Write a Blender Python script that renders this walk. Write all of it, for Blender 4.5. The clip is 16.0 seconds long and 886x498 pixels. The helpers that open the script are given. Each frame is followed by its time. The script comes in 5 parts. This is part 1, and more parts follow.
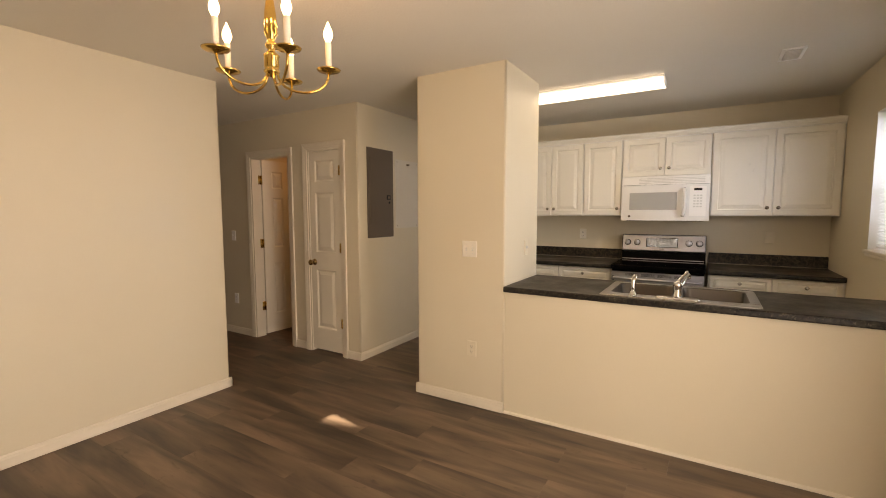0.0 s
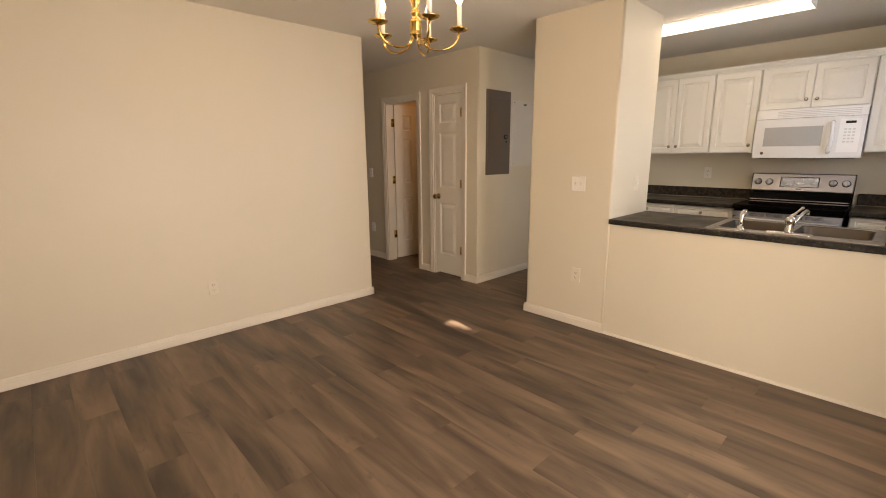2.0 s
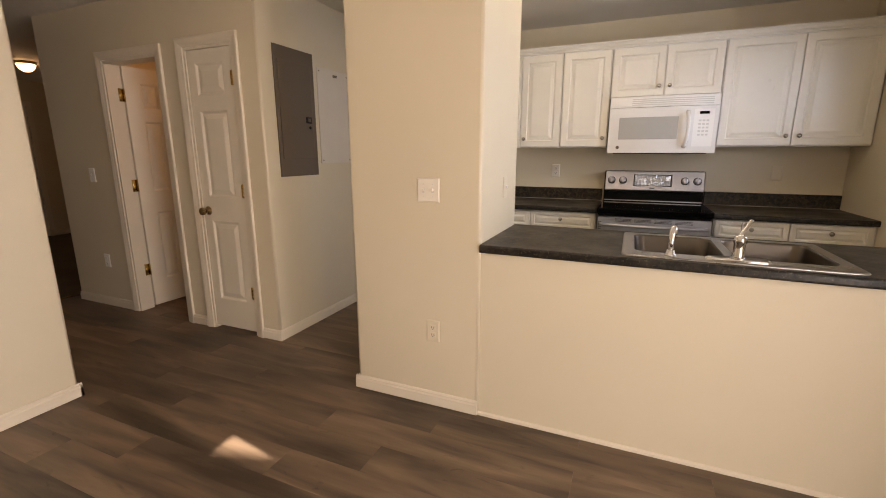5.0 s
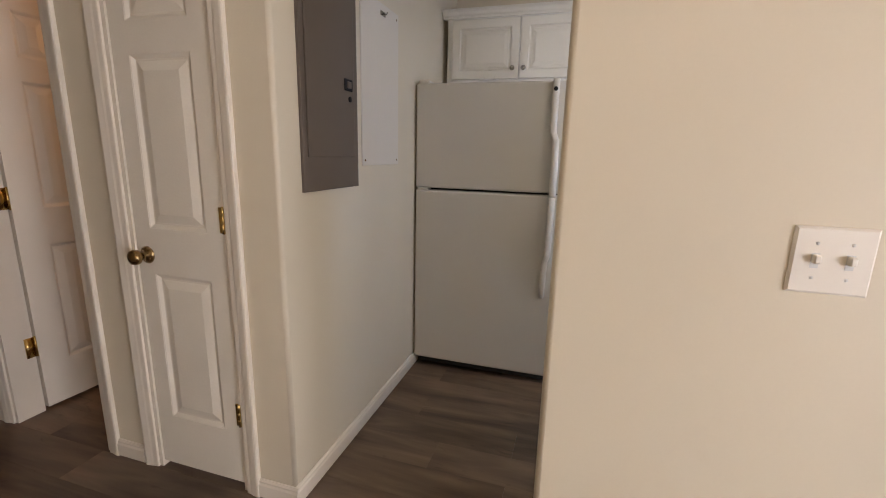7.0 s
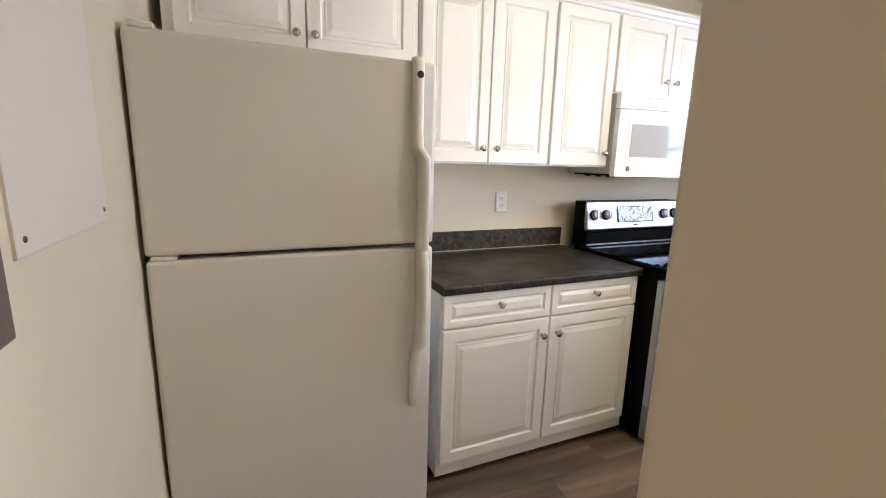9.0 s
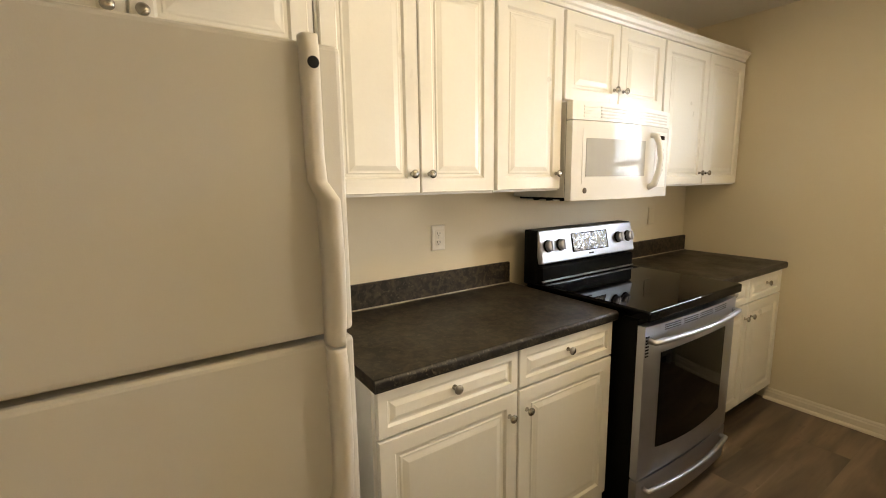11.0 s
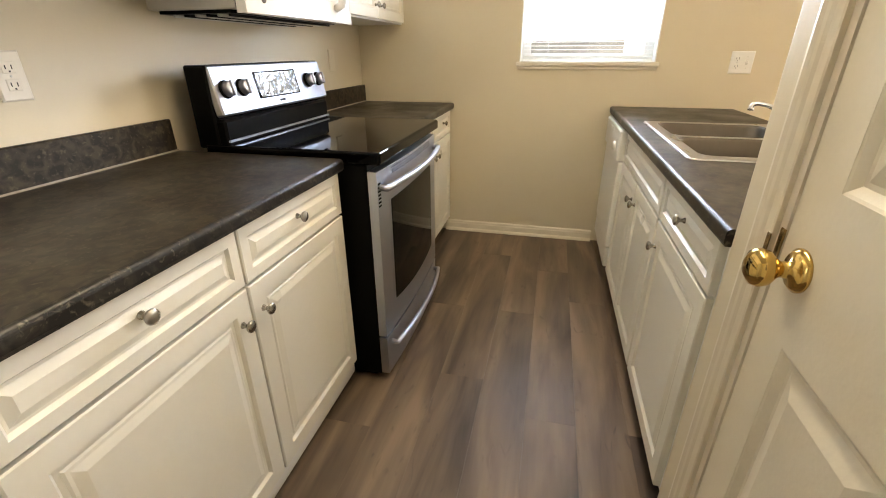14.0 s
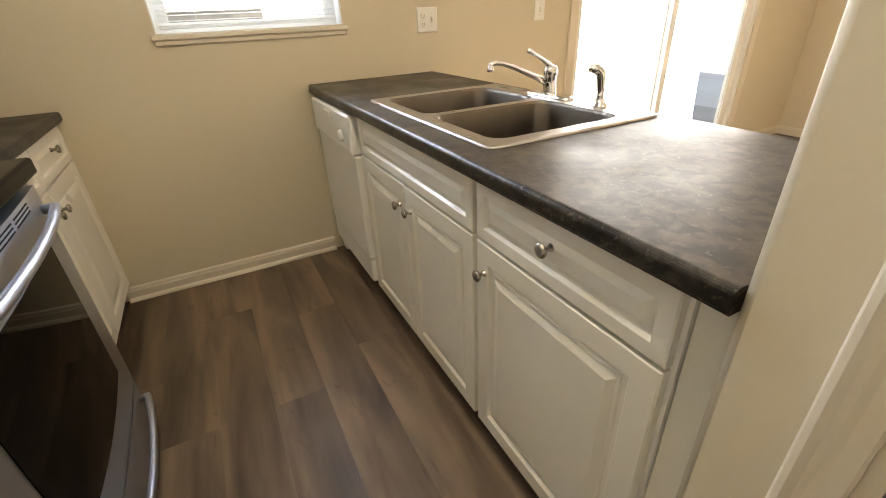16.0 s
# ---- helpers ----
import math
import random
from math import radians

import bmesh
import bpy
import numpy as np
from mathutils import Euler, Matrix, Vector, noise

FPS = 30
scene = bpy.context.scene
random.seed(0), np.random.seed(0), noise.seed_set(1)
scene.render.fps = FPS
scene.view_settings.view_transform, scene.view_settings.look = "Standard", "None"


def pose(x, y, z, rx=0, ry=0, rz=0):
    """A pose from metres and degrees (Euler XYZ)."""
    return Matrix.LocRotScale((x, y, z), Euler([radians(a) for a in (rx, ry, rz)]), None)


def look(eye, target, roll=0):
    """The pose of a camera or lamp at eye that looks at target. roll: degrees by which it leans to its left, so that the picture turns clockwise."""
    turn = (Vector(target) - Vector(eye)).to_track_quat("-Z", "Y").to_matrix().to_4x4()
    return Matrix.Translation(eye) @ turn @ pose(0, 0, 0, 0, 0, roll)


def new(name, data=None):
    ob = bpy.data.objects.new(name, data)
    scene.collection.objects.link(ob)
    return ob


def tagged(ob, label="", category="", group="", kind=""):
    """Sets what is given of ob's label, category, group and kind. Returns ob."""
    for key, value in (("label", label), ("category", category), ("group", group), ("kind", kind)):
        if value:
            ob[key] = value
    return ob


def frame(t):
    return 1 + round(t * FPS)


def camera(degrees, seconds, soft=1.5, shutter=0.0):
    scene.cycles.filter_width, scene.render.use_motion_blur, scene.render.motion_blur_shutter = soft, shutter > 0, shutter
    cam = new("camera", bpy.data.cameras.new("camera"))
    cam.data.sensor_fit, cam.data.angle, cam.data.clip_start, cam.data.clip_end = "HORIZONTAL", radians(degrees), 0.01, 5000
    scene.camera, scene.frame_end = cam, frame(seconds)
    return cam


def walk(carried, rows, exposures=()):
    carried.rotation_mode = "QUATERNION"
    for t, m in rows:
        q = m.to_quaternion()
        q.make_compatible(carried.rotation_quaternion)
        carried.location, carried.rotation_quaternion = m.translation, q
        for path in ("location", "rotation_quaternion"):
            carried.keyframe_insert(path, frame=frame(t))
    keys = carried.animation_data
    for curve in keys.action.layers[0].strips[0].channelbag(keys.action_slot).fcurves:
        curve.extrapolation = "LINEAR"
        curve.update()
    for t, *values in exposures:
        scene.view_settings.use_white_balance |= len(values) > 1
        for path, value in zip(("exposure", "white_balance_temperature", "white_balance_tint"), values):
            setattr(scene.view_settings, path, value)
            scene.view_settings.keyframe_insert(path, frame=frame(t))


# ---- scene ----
cam = camera(90.8, 16.0, soft=1.0)
PATH = [
    (0, (-0.066, 0.311, 1.426), (-1.098, 2.016, 1.259), -0.1),
    (0.5, (0.122, 0.216, 1.417), (-1.023, 1.845, 1.233), -0.3),
    (1, (0.217, 0.1, 1.393), (-1.009, 1.654, 1.103), -0.1),
    (1.5, (0.237, 0.01, 1.387), (-1.083, 1.46, 0.995), -0.4),
    (2, (0.229, -0.043, 1.39), (-1.187, 1.306, 0.969), -0.4),
    (2.5, (0.214, -0.012, 1.395), (-1.19, 1.346, 0.967), -0.3),
    (3, (0.195, 0.119, 1.354), (-0.998, 1.665, 0.92), 0.7),
    (3.2, (0.161, 0.196, 1.335), (-0.923, 1.82, 0.903), 0.6),
    (5.3, (-0.811, 1.336, 1.342), (-1.579, 3.133, 0.915), -0.0),
    (5.5, (-0.952, 1.463, 1.342), (-1.743, 3.251, 0.922), 0.0),
    (6, (-1.316, 1.697, 1.327), (-2.148, 3.467, 0.911), 0.2),
    (6.5, (-1.643, 1.935, 1.323), (-2.439, 3.721, 0.902), 0.4),
    (7, (-1.947, 2.217, 1.327), (-2.516, 4.085, 0.896), 1.4),
    (7.5, (-2.227, 2.469, 1.331), (-2.37, 4.417, 0.899), 1.3),
    (8, (-2.392, 2.778, 1.336), (-2.233, 4.726, 0.909), 1.3),
    (8.5, (-2.534, 3.067, 1.368), (-2.01, 4.953, 0.959), 1.8),
    (9, (-2.594, 3.282, 1.4), (-1.798, 5.074, 1.004), 1.6),
    (9.5, (-2.502, 3.454, 1.431), (-1.69, 5.248, 1.084), 0.9),
    (10, (-2.442, 3.614, 1.442), (-1.473, 5.335, 1.129), 0.6),
    (10.2, (-2.435, 3.679, 1.447), (-1.366, 5.34, 1.133), 1.0),
    (12.3, (-2.232, 3.829, 1.355), (-1.106, 5.45, 1.031), -2.8),
    (12.5, (-2.217, 3.855, 1.332), (-1.038, 5.419, 0.928), -2.5),
    (13, (-2.209, 3.983, 1.298), (-0.752, 5.214, 0.697), -5.0),
    (13.5, (-2.219, 4.091, 1.249), (-0.519, 4.808, 0.477), -2.0),
    (14, (-2.157, 4.135, 1.233), (-0.385, 4.559, 0.407), -0.2),
    (14.5, (-1.977, 4.181, 1.229), (-0.169, 4.265, 0.376), -1.7),
    (15, (-1.814, 4.193, 1.225), (-0.025, 3.983, 0.356), -2.2),
    (15.5, (-1.616, 4.235, 1.208), (0.085, 3.703, 0.299), -1.9),
    (16, (-1.467, 4.246, 1.201), (0.106, 3.46, 0.248), -2.8),
]
EXPOSURES = [(0.0, 1.87, 8900, 20), (3.0, 1.95, 7900, 21), (6.0, 1.95, 7900, 22), (6.5, 2.05, 7200, 21), (7.5, 2.35, 5900, 18), (8.0, 2.55, 5800, 18), (8.5, 2.85, 5900, 18), (9.0, 2.9, 6400, 17), (10.0, 2.75, 8600, 14), (12.5, 2.55, 9200, 12), (13.0, 2.8, 8600, 12), (14.0, 3.22, 7600, 12), (14.5, 3.3, 7400, 12), (15.5, 3.38, 7300, 12), (16.0, 2.92, 7600, 13)]
walk(cam, [(t, look(eye, target, roll)) for t, eye, target, roll in PATH], EXPOSURES)

# ---- light ----
SUN_EL, SUN_AZ = 31.5, -8.9
world = bpy.data.worlds.new("world")
scene.world = world
world.use_nodes = True
sky = world.node_tree.nodes.new("ShaderNodeTexSky")
sky.sky_type, sky.sun_disc = "NISHITA", False
sky.sun_elevation, sky.sun_rotation = radians(SUN_EL), radians(90 - SUN_AZ)
world.node_tree.nodes["Background"].inputs[1].default_value = 0.05
world.node_tree.links.new(sky.outputs[0], world.node_tree.nodes["Background"].inputs[0])


def lamp(name, kind, m, energy, colour, **more):
    data = bpy.data.lights.new(name, kind)
    data.energy, data.color = energy, colour
    for key, value in more.items():
        if key == "size": data.size = value
        if key == "size_y": data.shape, data.size_y = "RECTANGLE", value
        if key == "radius": data.shadow_soft_size = value
        if key == "angle": data.angle = radians(value)
    ob = new(name, data)
    ob.matrix_world = m
    return ob


XE, YB, YS, XW, HALL, CEIL = 0.875, 5.435, -0.685, -3.375, 3.415, 2.44
sun_way = Vector((math.cos(radians(SUN_EL)) * math.cos(radians(SUN_AZ)), math.cos(radians(SUN_EL)) * math.sin(radians(SUN_AZ)), math.sin(radians(SUN_EL))))
lamp("sun", "SUN", look(sun_way * 20, (0, 0, 0)), 5.0, (1.0, 0.96, 0.90), angle=0.4)
# sky light in the openings
lamp("patio_daylight", "AREA", look((XE + 0.17, 1.075, 1.02), (XE - 3.6, 2.36, 0.9)), 18.5, (0.96, 0.965, 1.0), size=1.84, size_y=1.95)
lamp("window_daylight", "AREA", look((XE + 0.22, 3.96, 1.76), (-3, 3.96, 1.6)), 7.5, (0.56, 0.72, 1.0), size=0.8, size_y=0.64)

# ---- materials ----
def material(name, colour, rough=0.5, metal=0.0, vary=0.06, scale=3.0, fine=60.0, bump=0.02, spec=0.5, coat=0.0, stretch=(1, 1, 1), emit=0.0):
    """A painted or plain surface: broad and fine variation of colour and gloss, fine relief."""
    m = bpy.data.materials.new(name)
    m.use_nodes = True
    nt = m.node_tree
    b = nt.nodes["Principled BSDF"]
    L = nt.links.new
    co = nt.nodes.new("ShaderNodeTexCoord")
    mp = nt.nodes.new("ShaderNodeMapping")
    mp.inputs["Scale"].default_value = stretch
    L(co.outputs["Object"], mp.inputs[0])
    n1, n2 = nt.nodes.new("ShaderNodeTexNoise"), nt.nodes.new("ShaderNodeTexNoise")
    for n, s, d in ((n1, scale, 3), (n2, fine, 4)):
        n.inputs["Scale"].default_value, n.inputs["Detail"].default_value = s, d
        L(mp.outputs[0], n.inputs["Vector"])
    mix = nt.nodes.new("ShaderNodeMath")
    mix.operation = "MULTIPLY_ADD"
    L(n2.outputs[0], mix.inputs[0])
    mix.inputs[1].default_value = 0.35
    L(n1.outputs[0], mix.inputs[2])
    ramp = nt.nodes.new("ShaderNodeMapRange")
    ramp.inputs[1].default_value, ramp.inputs[2].default_value = 0.4, 0.95
    ramp.inputs[3].default_value, ramp.inputs[4].default_value = 1 - vary, 1 + vary
    L(mix.outputs[0], ramp.inputs[0])
    mul = nt.nodes.new("ShaderNodeVectorMath")
    mul.operation = "SCALE"
    mul.inputs[0].default_value = colour
    L(ramp.outputs[0], mul.inputs["Scale"])
    L(mul.outputs[0], b.inputs["Base Color"])
    rr = nt.nodes.new("ShaderNodeMapRange")
    rr.inputs[1].default_value, rr.inputs[2].default_value = 0.3, 0.7
    rr.inputs[3].default_value, rr.inputs[4].default_value = max(0.02, rough * 0.85), min(1, rough * 1.15)
    L(n1.outputs[0], rr.inputs[0])
    L(rr.outputs[0], b.inputs["Roughness"])
    b.inputs["Metallic"].default_value = metal
    b.inputs["Specular IOR Level"].default_value = spec
    b.inputs["Coat Weight"].default_value = coat
    if bump:
        bp = nt.nodes.new("ShaderNodeBump")
        bp.inputs["Strength"].default_value, bp.inputs["Distance"].default_value = bump * 10, 0.002
        L(n2.outputs[0], bp.inputs["Height"])
        L(bp.outputs[0], b.inputs["Normal"])
    if emit:
        b.inputs["Emission Color"].default_value = (*colour, 1)
        b.inputs["Emission Strength"].default_value = emit
    return m


WALL = material("wall_paint", (0.655, 0.58, 0.435), 0.5, vary=0.025, scale=1.2, fine=140, bump=0.008)
CEILM = material("ceiling_paint", (0.70, 0.66, 0.58), 0.8, vary=0.03, scale=1.5, fine=90, bump=0.08)
TRIM = material("trim_paint", (0.72, 0.65, 0.53), 0.35, vary=0.03, scale=4, fine=80, bump=0.01)
DOORM = material("door_paint", (0.745, 0.685, 0.565), 0.38, vary=0.03, scale=3, fine=120, bump=0.02)
CAB = material("cabinet_white", (0.77, 0.745, 0.665), 0.32, vary=0.03, scale=2.5, fine=70, bump=0.006)
CABSIDE = material("cabinet_side_white", (0.78, 0.77, 0.73), 0.45, vary=0.03, scale=2.5, fine=70)
# Near black because the shade of the toe recess is painted into it.
TOE = material("toe_kick_shade", (0.03, 0.025, 0.022), 0.7, vary=0.2)
FRIDGE = material("fridge_enamel", (0.62, 0.60, 0.55), 0.42, vary=0.02, scale=1.5, fine=420, bump=0.012)
FRIDGETRIM = material("fridge_plastic", (0.68, 0.65, 0.59), 0.35, vary=0.03)
# Fridge gasket and grille; also painted in as shade in appliance gaps.
GASKETGAP = material("dark_gasket_and_gaps", (0.03, 0.03, 0.03), 0.7)
COVER = material("access_cover_paint", (0.67, 0.62, 0.53), 0.4, vary=0.02)
WHITEP = material("white_plastic", (0.84, 0.83, 0.79), 0.3, vary=0.02)
MWHITE = material("microwave_white", (0.77, 0.765, 0.735), 0.07, vary=0.02, spec=0.2, bump=0)
MWSIDE = material("microwave_side", (0.62, 0.61, 0.57), 0.4, vary=0.03)
MWGLASS = material("microwave_window", (0.42, 0.42, 0.40), 0.05, vary=0.03, spec=0.15, bump=0)
BLACKGLASS = material("black_glass", (0.0015, 0.0015, 0.0018), 0.03, vary=0.05, spec=0.11, bump=0)
BLACK = material("black_enamel", (0.002, 0.002, 0.002), 0.4, vary=0.1, spec=0.08, bump=0.004)
# The blue in this steel's colour stands for reflected daylight.
STEEL = material("brushed_steel", (0.47, 0.49, 0.545), 0.36, 1.0, vary=0.04, scale=2, fine=40, bump=0.006, stretch=(1, 30, 30))
# One sink steel in two colours: bowls darkened as shade, rim brightened as highlight.
SINKM = material("sink_bowl_shaded_steel", (0.14, 0.12, 0.10), 0.38, 1.0, vary=0.08, scale=5, fine=200, bump=0.006, stretch=(1, 6, 1))
RIMM = material("sink_rim_lit_steel", (0.44, 0.42, 0.40), 0.3, 1.0, vary=0.06, scale=5, fine=200, bump=0.004, stretch=(1, 6, 1))
CHROME = material("chrome", (0.75, 0.75, 0.75), 0.07, 1.0, vary=0.03, bump=0)
NICKEL = material("satin_nickel", (0.42, 0.40, 0.36), 0.25, 1.0, vary=0.06, bump=0)
BRASS = material("polished_brass", (0.66, 0.45, 0.15), 0.13, 1.0, vary=0.08, scale=30, bump=0)
BRASSDARK = material("aged_brass", (0.32, 0.22, 0.10), 0.25, 1.0, vary=0.15, scale=30, bump=0)
PANELGREY = material("panel_grey", (0.135, 0.108, 0.085), 0.5, spec=0.25, vary=0.06, scale=4, fine=200, bump=0.01)
SUBFLOOR = material("subfloor", (0.04, 0.03, 0.025), 0.9)
ENTRYM = material("entry_floor", (0.10, 0.068, 0.044), 0.7, vary=0.2, scale=3, fine=50)
CANDLE = material("candle_sleeve", (0.80, 0.72, 0.60), 0.5, vary=0.05)
BULB = material("bulb_glow", (1.0, 0.80, 0.50), 0.2, emit=2.4, bump=0)
DIFFUSER = material("light_diffuser", (1.0, 0.96, 0.88), 0.4, emit=0.75, bump=0)
DOMEGLOW = material("dome_glow", (1.0, 0.72, 0.42), 0.4, emit=1.3, bump=0)
SLAT = material("blind_slat", (0.80, 0.80, 0.78), 0.4, vary=0.03)
slat_tree = SLAT.node_tree
through_light, blend = slat_tree.nodes.new("ShaderNodeBsdfTranslucent"), slat_tree.nodes.new("ShaderNodeMixShader")
through_light.inputs[0].default_value, blend.inputs[0].default_value = (0.8, 0.8, 0.78, 1), 0.4
slat_tree.links.new(slat_tree.nodes["Principled BSDF"].outputs[0], blend.inputs[1])
slat_tree.links.new(through_light.outputs[0], blend.inputs[2])
slat_tree.links.new(blend.outputs[0], slat_tree.nodes["Material Output"].inputs[0])
CONCRETE = material("patio_concrete", (0.36, 0.35, 0.33), 0.9, vary=0.15, scale=2, fine=60, bump=0.1)
SIDING = material("siding", (0.80, 0.80, 0.79), 0.7, vary=0.08)
HOUSESIDING = material("weathered_siding", (0.20, 0.19, 0.18), 0.8, vary=0.3, scale=0.5, fine=4)
HOUSEROOF = material("house_shingle", (0.12, 0.12, 0.13), 0.9, vary=0.3, scale=1.0, fine=12, bump=0.1)
SHINGLE = material("roof_shingle", (0.42, 0.43, 0.46), 0.9, vary=0.25, scale=1.5, fine=20, bump=0.1)
GRASS = material("pale_paving", (0.58, 0.58, 0.56), 0.9, vary=0.15, scale=0.6, fine=12, bump=0.1)
MARK = material("dark_print", (0.018, 0.018, 0.02), 0.7, spec=0.2)
LITE = material("door_lite_glow", (0.80, 0.86, 1.0), 0.3, emit=0.17, bump=0)


def glass_material(name):
    m = bpy.data.materials.new(name)
    m.use_nodes = True
    b = m.node_tree.nodes["Principled BSDF"]
    b.inputs["Base Color"].default_value = (0.97, 0.99, 0.98, 1)
    b.inputs["Roughness"].default_value = 0.0
    b.inputs["Transmission Weight"].default_value = 1.0
    b.inputs["IOR"].default_value = 1.45
    return m


GLASS = glass_material("window_glass")


def film_material():
    """The wrinkled protective film over the range's display; its pale blue imitates the reflected window."""
    m = material("display_film", (0.42, 0.47, 0.55), 0.08, 0.7, vary=0.1, bump=0, coat=1.0)
    nt = m.node_tree
    n, bp = nt.nodes.new("ShaderNodeTexNoise"), nt.nodes.new("ShaderNodeBump")
    co = nt.nodes.new("ShaderNodeTexCoord")
    nt.links.new(co.outputs["Object"], n.inputs["Vector"])
    n.inputs["Scale"].default_value, n.inputs["Detail"].default_value, n.inputs["Distortion"].default_value = 26, 1, 1.2
    bp.inputs["Strength"].default_value, bp.inputs["Distance"].default_value = 1.0, 0.012
    nt.links.new(n.outputs[0], bp.inputs["Height"])
    for socket in ("Normal", "Coat Normal"):
        nt.links.new(bp.outputs[0], nt.nodes["Principled BSDF"].inputs[socket])
    return m


FILM = film_material()


def laminate_material(name, low, high, fleck, rough):
    """Dark stone-look laminate: mottled ground with pale flecks."""
    m = bpy.data.materials.new(name)
    m.use_nodes = True
    nt = m.node_tree
    b, L = nt.nodes["Principled BSDF"], nt.links.new
    co = nt.nodes.new("ShaderNodeTexCoord")
    n1, n2, n3 = (nt.nodes.new("ShaderNodeTexNoise") for _ in range(3))
    for n, s, d, w in ((n1, 30, 5, 0.8), (n2, 85, 6, 0.7), (n3, 5, 2, 0)):
        n.inputs["Scale"].default_value, n.inputs["Detail"].default_value, n.inputs["Distortion"].default_value = s, d, w
        L(co.outputs["Object"], n.inputs["Vector"])
    r1 = nt.nodes.new("ShaderNodeValToRGB")
    r1.color_ramp.elements[0].position, r1.color_ramp.elements[0].color = 0.40, (*low, 1)
    r1.color_ramp.elements[1].position, r1.color_ramp.elements[1].color = 0.63, (*high, 1)
    L(n1.outputs[0], r1.inputs[0])
    r2 = nt.nodes.new("ShaderNodeValToRGB")
    r2.color_ramp.elements[0].position, r2.color_ramp.elements[0].color = 0.58, (0, 0, 0, 1)
    r2.color_ramp.elements[1].position, r2.color_ramp.elements[1].color = 0.76, (1, 1, 1, 1)
    L(n2.outputs[0], r2.inputs[0])
    mx = nt.nodes.new("ShaderNodeMix")
    mx.data_type = "RGBA"
    L(r2.outputs[0], mx.inputs["Factor"])
    L(r1.outputs[0], mx.inputs["A"])
    mx.inputs["B"].default_value = (*fleck, 1)
    L(mx.outputs["Result"], b.inputs["Base Color"])
    rr = nt.nodes.new("ShaderNodeMapRange")
    rr.inputs[1].default_value, rr.inputs[2].default_value, rr.inputs[3].default_value, rr.inputs[4].default_value = 0.3, 0.7, rough * 0.8, rough * 1.25
    L(n3.outputs[0], rr.inputs[0])
    L(rr.outputs[0], b.inputs["Roughness"])
    bp = nt.nodes.new("ShaderNodeBump")
    b.inputs["Specular IOR Level"].default_value = 0.32
    bp.inputs["Strength"].default_value, bp.inputs["Distance"].default_value = 0.06, 0.0008
    L(n2.outputs[0], bp.inputs["Height"])
    L(bp.outputs[0], b.inputs["Normal"])
    return m


LAMINATE = laminate_material("dark_laminate", (0.010, 0.0078, 0.005), (0.050, 0.037, 0.0235), (0.098, 0.079, 0.055), 0.40)
LAMEDGE = laminate_material("worn_laminate_edge", (0.008, 0.007, 0.006), (0.034, 0.029, 0.023), (0.13, 0.11, 0.086), 0.36)


